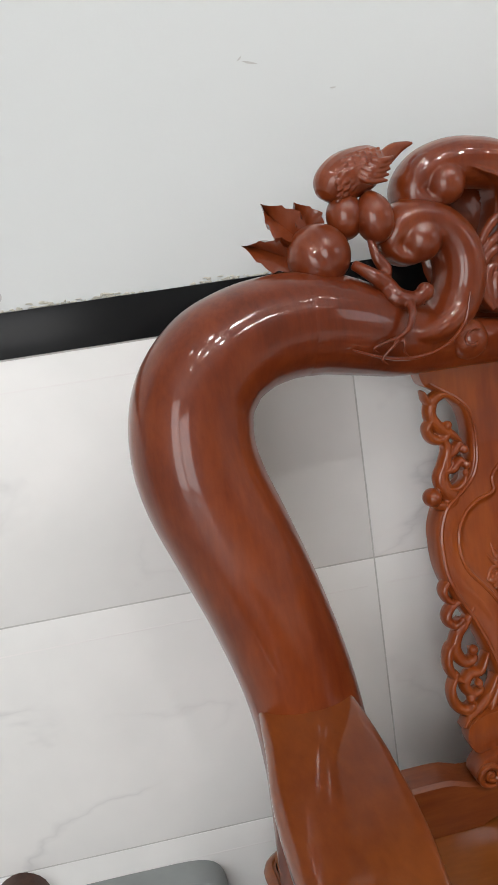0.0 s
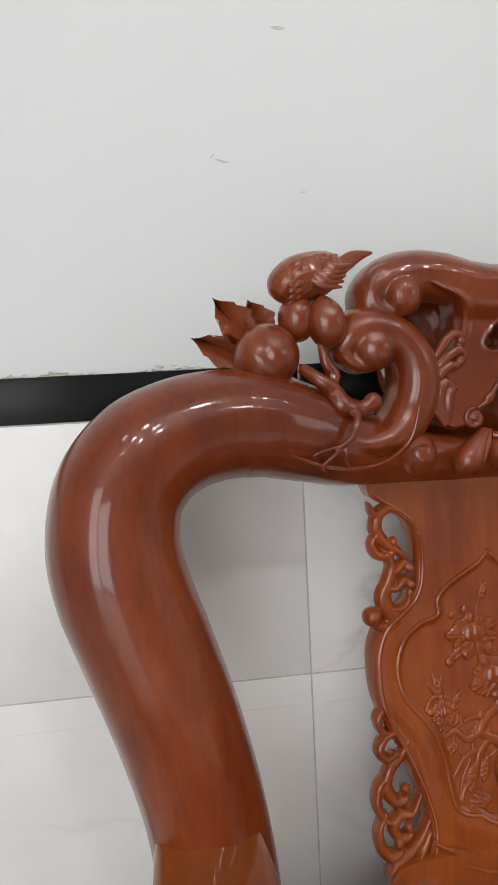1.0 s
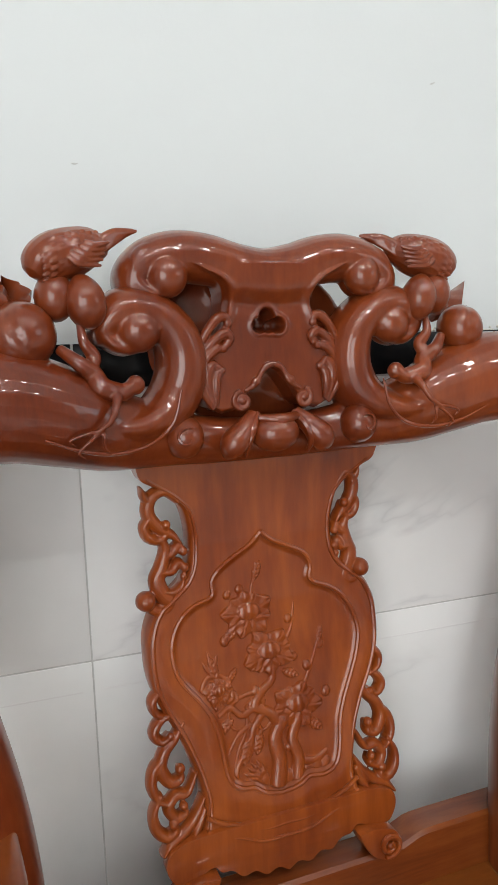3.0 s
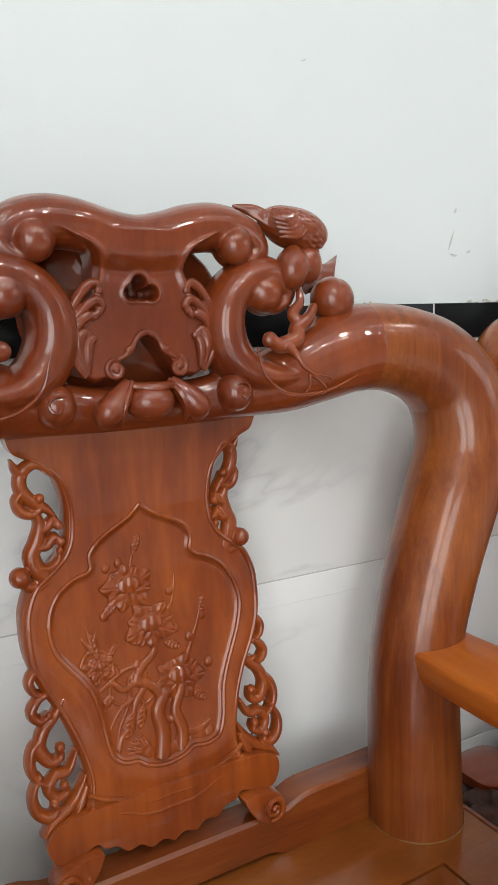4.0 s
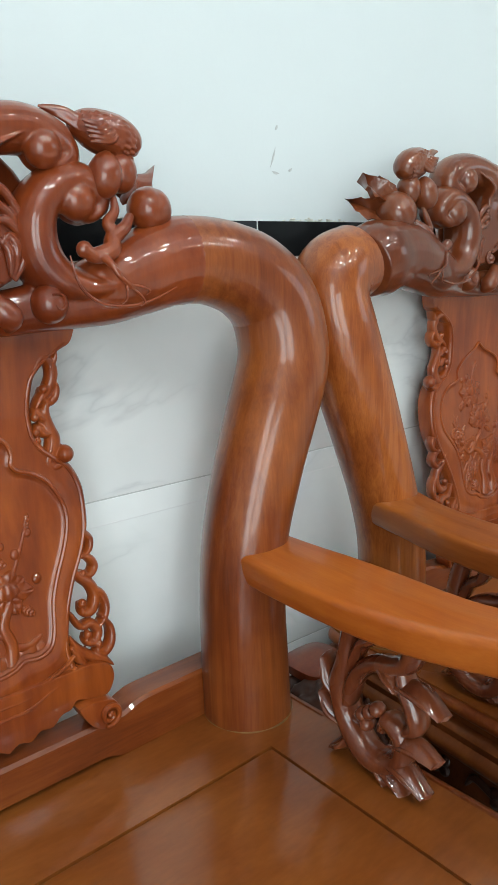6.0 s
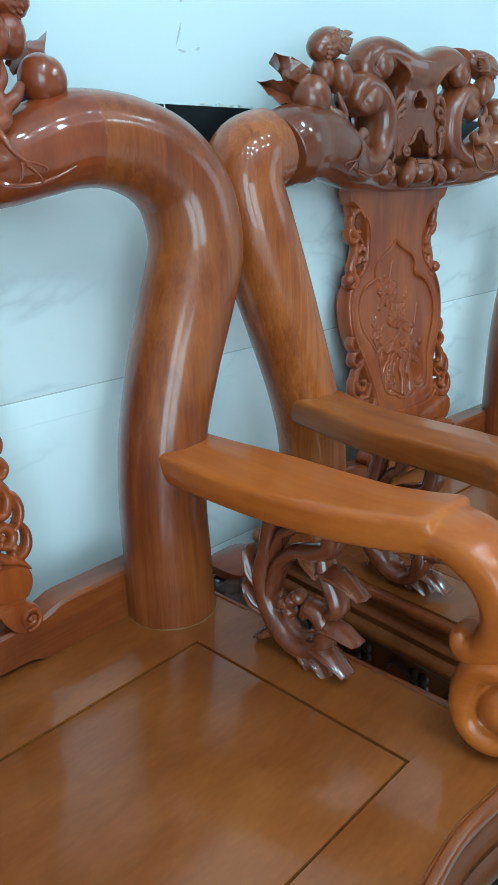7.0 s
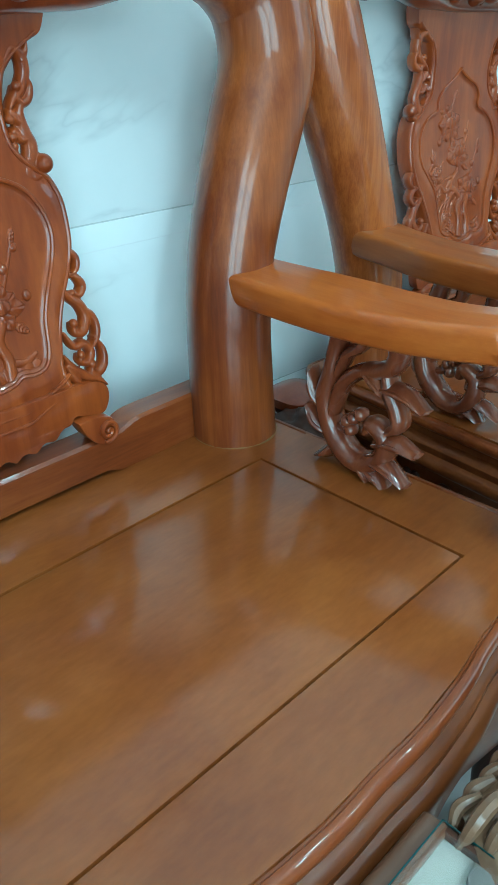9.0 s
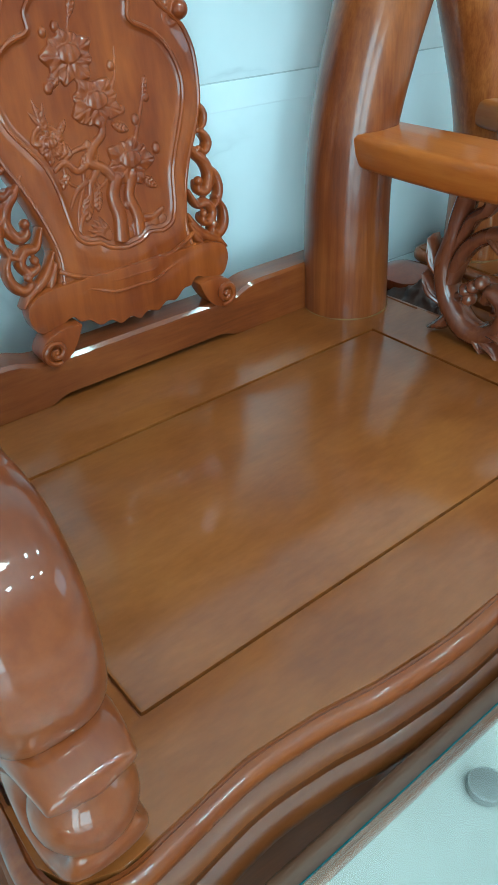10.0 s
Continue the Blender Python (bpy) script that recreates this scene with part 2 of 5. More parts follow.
class Build:
    """Gathers vertices and faces for one mesh."""

    def __init__(self):
        self.v, self.f = [], []

    def add(self, verts, faces):
        k = len(self.v)
        self.v += [tuple(map(float, q)) for q in verts]
        self.f += [tuple(i + k for i in f) for f in faces]

    def tube(self, pts, radii, seg=14, per=8, flat=None, power=2.0, cap=True):
        """A swept tube. radii: one, one a point, or pairs (across, along flat). flat: the way of the second radius."""
        pts = np.array(pts, float)
        r = np.array(radii, float)
        if r.ndim == 0:
            r = np.full((len(pts), 2), float(r))
        elif r.ndim == 1:
            r = np.stack([r, r], 1)
        path = catmull(np.hstack([pts, r]), per)
        c, r = path[:, :3], np.maximum(path[:, 3:], 1e-4)
        t = np.gradient(c, axis=0)
        t /= np.linalg.norm(t, axis=1)[:, None] + 1e-12
        up = np.array(flat if flat is not None else (0.0, 1.0, 0.0), float)
        if flat is None and abs(t[0] @ up) > 0.9:
            up = np.array((1.0, 0.0, 0.0))
        rings = []
        for i in range(len(c)):
            w = up - (up @ t[i]) * t[i]
            w /= np.linalg.norm(w) + 1e-12
            if flat is None:
                up = w
            s = np.cross(t[i], w)
            a = np.linspace(0, 2 * np.pi, seg, endpoint=False)
            ca, sa = np.cos(a), np.sin(a)
            e = 2.0 / power
            ca, sa = np.sign(ca) * np.abs(ca) ** e, np.sign(sa) * np.abs(sa) ** e
            rings.append(c[i] + np.outer(ca * r[i, 0], s) + np.outer(sa * r[i, 1], w))
        v = np.vstack(rings)
        n = len(c)
        f = [(i * seg + j, i * seg + (j + 1) % seg, (i + 1) * seg + (j + 1) % seg, (i + 1) * seg + j) for i in range(n - 1) for j in range(seg)]
        if cap:
            v = np.vstack([v, c[0] - t[0] * r[0].mean() * 0.35, c[-1] + t[-1] * r[-1].mean() * 0.35])
            f += [((j + 1) % seg, j, n * seg) for j in range(seg)]
            f += [((n - 1) * seg + j, (n - 1) * seg + (j + 1) % seg, n * seg + 1) for j in range(seg)]
        self.add(v, f)

    def blob(self, centre, radii, m=None, rings=12, seg=18, shape=None):
        """A rounded lump; shape(unit) may move its unit points."""
        v, f = [], []
        for i in range(rings + 1):
            th = np.pi * i / rings
            for j in range(seg):
                ph = 2 * np.pi * j / seg
                v.append((np.sin(th) * np.cos(ph), np.sin(th) * np.sin(ph), np.cos(th)))
        v = np.array(v)
        if shape is not None:
            v = np.array([shape(*q) for q in v])
        v = v * np.array(radii)
        if m is not None:
            v = v @ np.array(m.to_3x3()).T
        v = v + np.array(centre)
        for i in range(rings):
            for j in range(seg):
                f.append((i * seg + j, (i + 1) * seg + j, (i + 1) * seg + (j + 1) % seg, i * seg + (j + 1) % seg))
        self.add(v, f)

    def sheet(self, grid, thick, way=(0, 1, 0)):
        """A closed slab from a grid of front points (rows x columns x 3)."""
        g = np.array(grid, float)
        a, b = g.shape[:2]
        back = g + np.array(way) * thick
        v = np.vstack([g.reshape(-1, 3), back.reshape(-1, 3)])
        n = a * b
        f = []
        for i in range(a - 1):
            for j in range(b - 1):
                q = (i * b + j, i * b + j + 1, (i + 1) * b + j + 1, (i + 1) * b + j)
                f.append(q)
                f.append(tuple(n + k for k in reversed(q)))
        rim = [j for j in range(b)] + [i * b + b - 1 for i in range(1, a)] + [(a - 1) * b + j for j in range(b - 2, -1, -1)] + [i * b for i in range(a - 2, 0, -1)]
        for k in range(len(rim)):
            p, q = rim[k], rim[(k + 1) % len(rim)]
            f.append((q, p, p + n, q + n))
        self.add(v, f)

    def box(self, lo, hi, m=None):
        x0, y0, z0 = lo
        x1, y1, z1 = hi
        v = [(x0, y0, z0), (x1, y0, z0), (x1, y1, z0), (x0, y1, z0), (x0, y0, z1), (x1, y0, z1), (x1, y1, z1), (x0, y1, z1)]
        if m is not None:
            v = [m @ Vector(q) for q in v]
        self.add(v, [(0, 3, 2, 1), (4, 5, 6, 7), (0, 1, 5, 4), (1, 2, 6, 5), (2, 3, 7, 6), (3, 0, 4, 7)])

    def prism(self, outline, lo, hi, axis="y", bulge=0.0):
        """An outline extruded along an axis. Outline in (x, z) for y, (x, y) for z, (y, z) for x."""
        n = len(outline)

        def put(p, d):
            return {"y": (p[0], d, p[1]), "z": (p[0], p[1], d), "x": (d, p[0], p[1])}[axis]
        v = [put(p, lo) for p in outline] + [put(p, hi) for p in outline]
        f = [(i, (i + 1) % n, n + (i + 1) % n, n + i) for i in range(n)]
        tris = tessellate_polygon([[Vector((p[0], p[1], 0)) for p in outline]])
        f += [tuple(q) for q in tris] + [tuple(i + n for i in reversed(q)) for q in tris]
        self.add(v, f)

    def mesh(self, name, smooth=True, angle=40, bevel=0.0):
        me = bpy.data.meshes.new(name)
        me.from_pydata(self.v, [], self.f)
        bm = bmesh.new()
        bm.from_mesh(me)
        bmesh.ops.recalc_face_normals(bm, faces=bm.faces)
        if bevel:
            sharp = [e for e in bm.edges if len(e.link_faces) == 2 and e.calc_face_angle(0) > radians(50)]
            bmesh.ops.bevel(bm, geom=sharp, offset=bevel, segments=2, affect="EDGES", profile=0.6)
        for f in bm.faces:
            f.smooth = smooth
        for e in bm.edges:
            e.smooth = not (len(e.link_faces) == 2 and e.calc_face_angle(0) > radians(angle))
        bm.to_mesh(me)
        bm.free()
        return me


def part(name, b, material, parent=None, label="", smooth=True, angle=40, bevel=0.0, fuse=0.0, soft=5):
    me = b.mesh(name, smooth, angle, bevel) if isinstance(b, Build) else b
    if not me.materials:
        me.materials.append(material)
    ob = new(name, me)
    if parent is not None:
        ob.parent = parent
    if label:
        ob["label"] = label
    if fuse:
        r = ob.modifiers.new("fuse", "REMESH")
        r.mode, r.voxel_size, r.use_smooth_shade = "VOXEL", fuse, True
        w = ob.modifiers.new("soften", "SMOOTH")
        w.factor, w.iterations = 0.5, soft
    return ob


def thing(name, label, category, group="", m=None):
    ob = new(name)
    ob.empty_display_size = 0.1
    if m is not None:
        ob.matrix_world = m
    return tagged(ob, label, category, group)


def box_part(name, lo, hi, material, parent=None, bevel=0.002, label=""):
    b = Build()
    b.box(lo, hi)
    return part(name, b, material, parent, label, True, 40, bevel)


# ---- room ----
WALL_Y, WALL_TURN = 0.3705, -2.63
WM = pose(0, WALL_Y, 0, 0, 0, WALL_TURN)

wall = tagged(box_part("wall_north", (-3.1, 0.0, 0.0), (3.4, 0.16, 3.2), WALL_PAINT, bevel=0), "white painted wall above a marbled tile dado", "wall", kind="structure")
wall.matrix_world = WM
floor = tagged(box_part("floor", (-3.3, -5.2, -0.1), (4.9, 0.9, 0.0), FLOOR_TILE, bevel=0), "pale glossy floor tiles of a showroom", "floor", kind="structure")
ceiling = tagged(box_part("ceiling", (-3.3, -5.2, 3.2), (4.9, 0.9, 3.32), CEIL_PAINT, bevel=0), "plain white ceiling", "ceiling", kind="structure")


def wall_with_opening(name, m, length, height, x0, x1, z1, label):
    b = Build()
    b.box((0, 0, 0), (x0, 0.16, height))
    b.box((x1, 0, 0), (length, 0.16, height))
    b.box((x0, 0, z1), (x1, 0.16, height))
    ob = tagged(part(name, b, ROOM_PAINT, None, "", False), label, "wall", kind="structure")
    ob.matrix_world = m
    return ob


wall_with_opening("wall_west", pose(-3.0, -5.1, 0, 0, 0, 90), 5.9, 3.2, 0.98, 2.22, 3.0, "plain wall with a opening to the street")
# unseen east wall; its high opening is made up to suit the fill lamp
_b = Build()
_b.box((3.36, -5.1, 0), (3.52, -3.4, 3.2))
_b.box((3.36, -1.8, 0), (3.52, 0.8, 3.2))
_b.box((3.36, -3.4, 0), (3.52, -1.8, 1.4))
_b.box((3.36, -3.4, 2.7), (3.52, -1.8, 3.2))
tagged(part("wall_east", _b, ROOM_PAINT, None, "", False), "plain painted wall with a high opening added for the fill lamp", "wall", kind="structure")
wall_with_opening("wall_south", pose(-3.2, -5.26, 0), 6.7, 3.2, 0.38, 2.02, 2.6, "plain wall behind with an open street door")
tagged(box_part("ground", (-40, -45, -0.16), (40, 40, -0.1), FLOOR_TILE, bevel=0), "pale ground outside the openings", "ground", kind="structure")


def ceiling_lamp(x, y, watts, r=0.085):
    t = thing("ceiling_lamp", "small round white recessed downlight, lit", "lamp", "ceiling downlights", pose(x, y, 3.2))
    b = Build()
    b.tube([(0, 0, 0.0), (0, 0, -0.012)], [r * 1.35, r * 1.25], 20, 2)
    part("ring", b, METAL, t)
    b = Build()
    b.tube([(0, 0, -0.012), (0, 0, -0.017)], [r, r * 0.9], 16, 2)
    part("lens", b, LENS, t)
    area_lamp("downlight", pose(x, y, 3.15), 0.17, 0.17, 1.6 * watts, (1.0, 0.99, 0.97), "DISK")
    return t


for _x, _y, _w in ((-1.3, -1.2, 1.2), (-1.3, -2.4, 1.5), (-0.5, -1.3, 3.5), (-0.5, -2.4, 5), (0.3, -1.3, 6), (0.3, -2.4, 8), (1.1, -1.3, 4), (1.1, -2.4, 6), (1.9, -1.3, 3.5), (1.9, -2.4, 5), (-0.9, -1.8, 4), (-0.1, -1.8, 7)):
    ceiling_lamp(_x, _y, _w)


# ---- the carved armchair ----
def bend(z):
    """How far back the splat stands at a height."""
    return float(np.interp(z, [0.47, 0.50, 0.56, 0.65, 0.75, 0.80, 0.87, 0.95, 1.0], [0.222, 0.228, 0.240, 0.257, 0.272, 0.278, 0.281, 0.276, 0.268]))


WIDTHS = catmull([(0.572, 0.092), (0.605, 0.087), (0.64, 0.094), (0.675, 0.107), (0.708, 0.1235), (0.735, 0.132), (0.765, 0.1335), (0.785, 0.131), (0.805, 0.122), (0.815, 0.110), (0.825, 0.098), (0.835, 0.089), (0.852, 0.0825), (0.88, 0.081), (0.905, 0.086), (0.915, 0.092), (0.925, 0.102), (0.936, 0.118), (0.945, 0.131), (0.968, 0.138)], 5)


def half_width(z):
    return float(np.interp(z, WIDTHS[:, 0], WIDTHS[:, 1]))


MEDAL = [(-0.004, 0.876), (-0.016, 0.864), (-0.036, 0.853), (-0.052, 0.842), (-0.061, 0.830), (-0.060, 0.818), (-0.066, 0.812), (-0.080, 0.808), (-0.096, 0.796), (-0.106, 0.778), (-0.108, 0.756), (-0.102, 0.734), (-0.088, 0.715), (-0.073, 0.693), (-0.065, 0.665), (-0.062, 0.640), (-0.057, 0.620), (-0.045, 0.611), (-0.032, 0.609), (-0.022, 0.602), (-0.002, 0.597), (0.020, 0.600), (0.032, 0.606), (0.048, 0.604), (0.064, 0.610), (0.072, 0.630), (0.076, 0.660), (0.086, 0.688), (0.099, 0.717), (0.107, 0.747), (0.102, 0.773), (0.088, 0.795), (0.070, 0.807), (0.057, 0.812), (0.051, 0.820), (0.053, 0.832), (0.045, 0.847), (0.024, 0.858), (0.008, 0.866)]
MEDAL_LOOP = catmull(MEDAL + MEDAL[:1], 4)[:-1]


def signed_gap(p, loop):
    """Distance to a closed outline, positive inside."""
    a, b = loop, np.roll(loop, -1, 0)
    d = b - a
    t = np.clip(((p[:, None] - a) * d).sum(2) / ((d * d).sum(1) + 1e-12), 0, 1)
    near = np.linalg.norm(p[:, None] - (a + t[..., None] * d), axis=2).min(1)
    cross = ((a[:, 1] > p[:, None, 1]) != (b[:, 1] > p[:, None, 1])) & (p[:, None, 0] < d[:, 0] * (p[:, None, 1] - a[:, 1]) / (d[:, 1] + 1e-12) + a[:, 0])
    return np.where(cross.sum(1) % 2 == 1, near, -near)


SHIELD_W = catmull([(1.0, 0.070), (1.012, 0.0755), (1.025, 0.0805), (1.040, 0.083), (1.055, 0.079), (1.070, 0.069), (1.085, 0.057), (1.100, 0.0495), (1.115, 0.0465), (1.128, 0.050), (1.136, 0.058), (1.143, 0.072), (1.152, 0.090)], 5)


def splat_front():
    zs = np.linspace(0.572, 0.968, 190)
    us = np.linspace(-1, 1, 150)
    ws = np.array([half_width(z) for z in zs])
    xs = ws[:, None] * us
    zz = np.repeat(zs[:, None], len(us), 1)
    p = np.stack([xs.ravel(), zz.ravel()], 1)
    s = signed_gap(p, MEDAL_LOOP).reshape(xs.shape)
    slope = np.gradient(ws, zs)[:, None]
    edge = ws[:, None] * (1 - np.abs(us)) / np.sqrt(1 + slope ** 2)
    h = -0.004 * np.exp(-(edge / 0.002) ** 2)
    h = h * (1 / (1 + np.exp((zz - 0.94) / 0.002)))
    h += -0.0036 / (1 + np.exp(-(s - 0.003) / 0.0016))
    h += 0.0022 * np.exp(-((s + 0.012) / 0.009) ** 2) / (1 + np.exp((zz - 0.80) / 0.006))
    ys = np.array([[bend(z)] for z in zs]) - h
    return np.stack([xs, ys, zz], 2)


def curl(cx, cz, r, turns, start, way=1, n=22, shrink=0.25):
    out = []
    for k in range(n):
        q = k / (n - 1)
        a = start + way * turns * 2 * math.pi * q
        rr = r * (1 - (1 - shrink) * q)
        out.append((cx + rr * math.cos(a), cz + rr * math.sin(a)))
    return out


def on_splat(pts, lift=0.0):
    return [(x, bend(z) + 0.008 - lift, z) for x, z in pts]


def taper(n, a, b, c=None):
    c = b if c is None else c
    return [float(np.interp(i / (n - 1), [0, 0.5, 1], [a, b, c])) for i in range(n)]


def leaf(b, base, tip, side, w, thick, notches=0):
    """A pointed, slightly cupped leaf between two points, with a midrib and a toothed edge."""
    base, tip, side = np.array(base, float), np.array(tip, float), np.array(side, float)
    way = tip - base
    side = side - (side @ way) * way / (way @ way)
    side /= np.linalg.norm(side)
    nrm = np.cross(way / np.linalg.norm(way), side)
    rows = []
    for i in range(13):
        q = i / 12
        half = w * math.sin(math.pi * min(1, q * 0.85 + 0.12)) ** 0.8 * (1 - q ** 3)
        if notches:
            half *= 1 - 0.32 * ((q * notches) % 1)
        rows.append([base + way * q + side * half * u + nrm * (thick * 0.9 * abs(u) - 0.25 * thick * (abs(u) < 0.1)) for u in (-1, -0.5, 0, 0.5, 1)])
    b.sheet(rows, thick, nrm)


def scroll_end(b, s, cx, y0, cz, r):
    """A scroll end: a band sweeps over the outer side and rolls up into a round head beside a small eye."""
    b.blob((s * cx, y0 + 0.008, cz), (0.93 * r, 0.017, 0.93 * r), None, 18, 30)
    pts, rad = [], []
    for k in range(15):
        q = k / 14
        a = radians(125 - 275 * q)
        rr = r * (0.76 - 0.16 * q)
        pts.append((s * (cx + rr * math.cos(a)), y0 - 0.004 - 0.006 * q, cz + rr * math.sin(a)))
        rad.append((r * (0.22 + 0.06 * q), r * (0.32 + 0.10 * q)))
    b.tube(pts, rad, 16, 4, flat=(0, 1, 0))
    b.blob((s * (cx - 0.34 * r), y0 - 0.012, cz - 0.16 * r), (0.66 * r, 0.60 * r, 0.68 * r), None, 18, 26)
    b.blob((s * (cx + 0.40 * r), y0 - 0.009, cz + 0.02 * r), (0.24 * r, 0.34 * r, 0.26 * r), None, 12, 16)
    b.tube([(s * x, y0 - 0.013, z) for x, z in curl(cx + 0.38 * r, cz + 0.04 * r, 0.38 * r, 0.6, 2.6, -1, 12, 0.6)], taper(12, 0.0008, 0.0022, 0.001), 8, 3)


def shield_y(x):
    """Depth of the shield's face."""
    return 0.2445 + 0.95 * x * x


def shield_front():
    """The shield's carved face: a cushioned edge, a chevron cut below and a three-lobed hole."""
    rows = []
    for q in np.linspace(0, 1, 110):
        row = []
        for u in np.linspace(-1, 1, 131):
            lo_ = float(np.interp(abs(u), [0, 0.1, 0.22, 0.36, 0.5, 0.7, 0.84, 0.95, 1.0], [1.050, 1.045, 1.033, 1.018, 1.009, 1.006, 1.012, 1.027, 1.042]))
            z = lo_ + (1.150 - lo_) * q
            w = float(np.interp(z, SHIELD_W[:, 0], SHIELD_W[:, 1]))
            x = u * w
            e = min(w - abs(x), z - lo_)
            y = shield_y(x) - 0.0040 * math.exp(-((w - abs(x) - 0.006) / 0.005) ** 2) + 0.009 * math.exp(-(e / 0.0025) ** 2)
            y += 0.0022 * math.exp(-((z - 1.108 - 2.2 * x * x) / 0.007) ** 2) - 0.011 / (1 + math.exp(-(z - 1.119 - 2.5 * x * x) / 0.0042))
            d = min(math.hypot(x + hx, z - hz) - hr for hx, hz, hr in ((0.004, 1.099, 0.0065), (0.012, 1.091, 0.0058), (-0.007, 1.0905, 0.0060), (0.003, 1.091, 0.006)))
            y += 0.030 / (1 + math.exp(min(60, d / 0.0006))) - 0.0022 * math.exp(-((d - 0.0035) / 0.0018) ** 2)
            row.append((x, y, z))
        rows.append(row)
    return rows


UPPER_LEAF = [[(0.079, 1.046), (0.076, 1.068), (0.064, 1.089), (0.054, 1.099), (0.047, 1.099), (0.045, 1.093)],
              [(0.077, 1.044), (0.070, 1.066), (0.058, 1.079), (0.048, 1.084), (0.043, 1.079), (0.046, 1.074)],
              [(0.075, 1.044), (0.067, 1.061), (0.058, 1.069), (0.050, 1.070)]]
LOWER_LEAF = [[(0.062, 1.012), (0.071, 1.027), (0.076, 1.043), (0.071, 1.055), (0.066, 1.054)],
              [(0.060, 1.014), (0.065, 1.030), (0.067, 1.045), (0.061, 1.055), (0.057, 1.052)],
              [(0.058, 1.016), (0.059, 1.030), (0.058, 1.042), (0.053, 1.049)]]


def mirror(ps):
    return [(-p[0], *p[1:]) for p in ps]


RELIEF = []


def flower_relief():
    """Peonies, leaves and a gnarled stem, carved as one low swelling sheet."""
    if RELIEF:
        return RELIEF[0]
    xs, zs = np.linspace(-0.088, 0.078, 250), np.linspace(0.602, 0.846, 366)
    X, Z = np.meshgrid(xs, zs)
    h = np.full(X.shape, -0.0012)

    def stem(pts, r0, r1, up=0.75):
        nonlocal h
        p = catmull(pts, 5)
        for i in range(len(p) - 1):
            d = p[i + 1] - p[i]
            q = np.clip(((X - p[i, 0]) * d[0] + (Z - p[i, 1]) * d[1]) / (d @ d), 0, 1)
            r = r0 + (r1 - r0) * (i + q) / (len(p) - 1)
            g = np.hypot(X - p[i, 0] - q * d[0], Z - p[i, 1] - q * d[1])
            h = np.maximum(h, up * np.sqrt(np.maximum(r * r - g * g, 0)) - 0.0012 * (g > r))

    def bud(x, z, r, up=0.8):
        nonlocal h
        h = np.maximum(h, up * np.sqrt(np.maximum(r * r - (X - x) ** 2 - ((Z - z) / 1.15) ** 2, 0)) - 0.001)

    def peony(x, z, r, ph):
        nonlocal h
        for k in range(9):
            a = 90 + 26 * ph + (k - 4) * 37
            far = 0.98 - 0.16 * (k % 2)
            blade(x + 0.12 * r * math.cos(radians(a)), z + 0.10 * r * math.sin(radians(a)), a, far * r * (0.72 + 0.22 * abs(math.cos(radians(a)))), 0.40 * r, 0.0042 - 0.0010 * (k % 2), 2)
        dx, dz = (X - x) / r, (Z - z - 0.10 * r) / (0.74 * r)
        q2 = np.hypot(dx / 0.50, dz / 0.46)
        b2 = np.clip((1 - q2) / 0.2, 0, 1)
        inner = b2 * (0.0048 + 0.0018 * (1 - q2)) + b2 * 0.0006 * np.sin(dx * 22 + 9 * dz * dx)
        h = np.maximum(h, inner - 0.0012 * (b2 <= 0))

    def blade(x, z, a, ln, w, up=0.0030, veins=5):
        nonlocal h
        ca, sa = math.cos(radians(a)), math.sin(radians(a))
        u, v = ((X - x) * ca + (Z - z) * sa) / ln, (-(X - x) * sa + (Z - z) * ca)
        half = w * np.sin(np.pi * np.clip(u * 0.9 + 0.06, 0, 1)) ** 0.8 * (1 - 0.22 * ((u * veins) % 1))
        inside = np.clip((half - np.abs(v)) / 0.0014, 0, 1) * ((u > 0) & (u < 1))
        k = np.abs(v) / np.maximum(half, 1e-4)
        h = np.maximum(h, inside * (up * (1 - 0.5 * k) - 0.0009 * np.exp(-(v / 0.0009) ** 2) + 0.0005 * np.sin((u * veins - k * 0.8) * 6.283)) - 0.0012 * (inside <= 0))

    stem([(-0.004, 0.606), (0.0, 0.630), (-0.003, 0.652), (0.006, 0.668)], 0.0095, 0.0075)
    stem([(0.020, 0.606), (0.022, 0.628), (0.017, 0.648), (0.026, 0.668)], 0.0075, 0.006)
    stem([(0.004, 0.664), (-0.006, 0.680), (-0.022, 0.690), (-0.014, 0.704), (0.0, 0.716), (-0.002, 0.738), (-0.010, 0.752), (-0.018, 0.772)], 0.0062, 0.0034)
    stem([(-0.022, 0.690), (-0.038, 0.684), (-0.050, 0.694), (-0.064, 0.688)], 0.0046, 0.0028)
    stem([(-0.012, 0.684), (-0.026, 0.668), (-0.032, 0.650), (-0.046, 0.634), (-0.050, 0.618)], 0.0046, 0.0024)
    stem([(-0.030, 0.672), (-0.044, 0.664), (-0.056, 0.648)], 0.0034, 0.002)
    stem([(0.030, 0.690), (0.044, 0.716), (0.054, 0.738), (0.060, 0.760)], 0.0034, 0.0016)
    stem([(0.010, 0.742), (0.026, 0.764), (0.032, 0.792)], 0.0030, 0.0012)
    stem([(-0.022, 0.790), (-0.016, 0.815), (-0.010, 0.842)], 0.0030, 0.0012)
    stem([(-0.064, 0.700), (-0.060, 0.724), (-0.062, 0.748)], 0.0032, 0.0012)
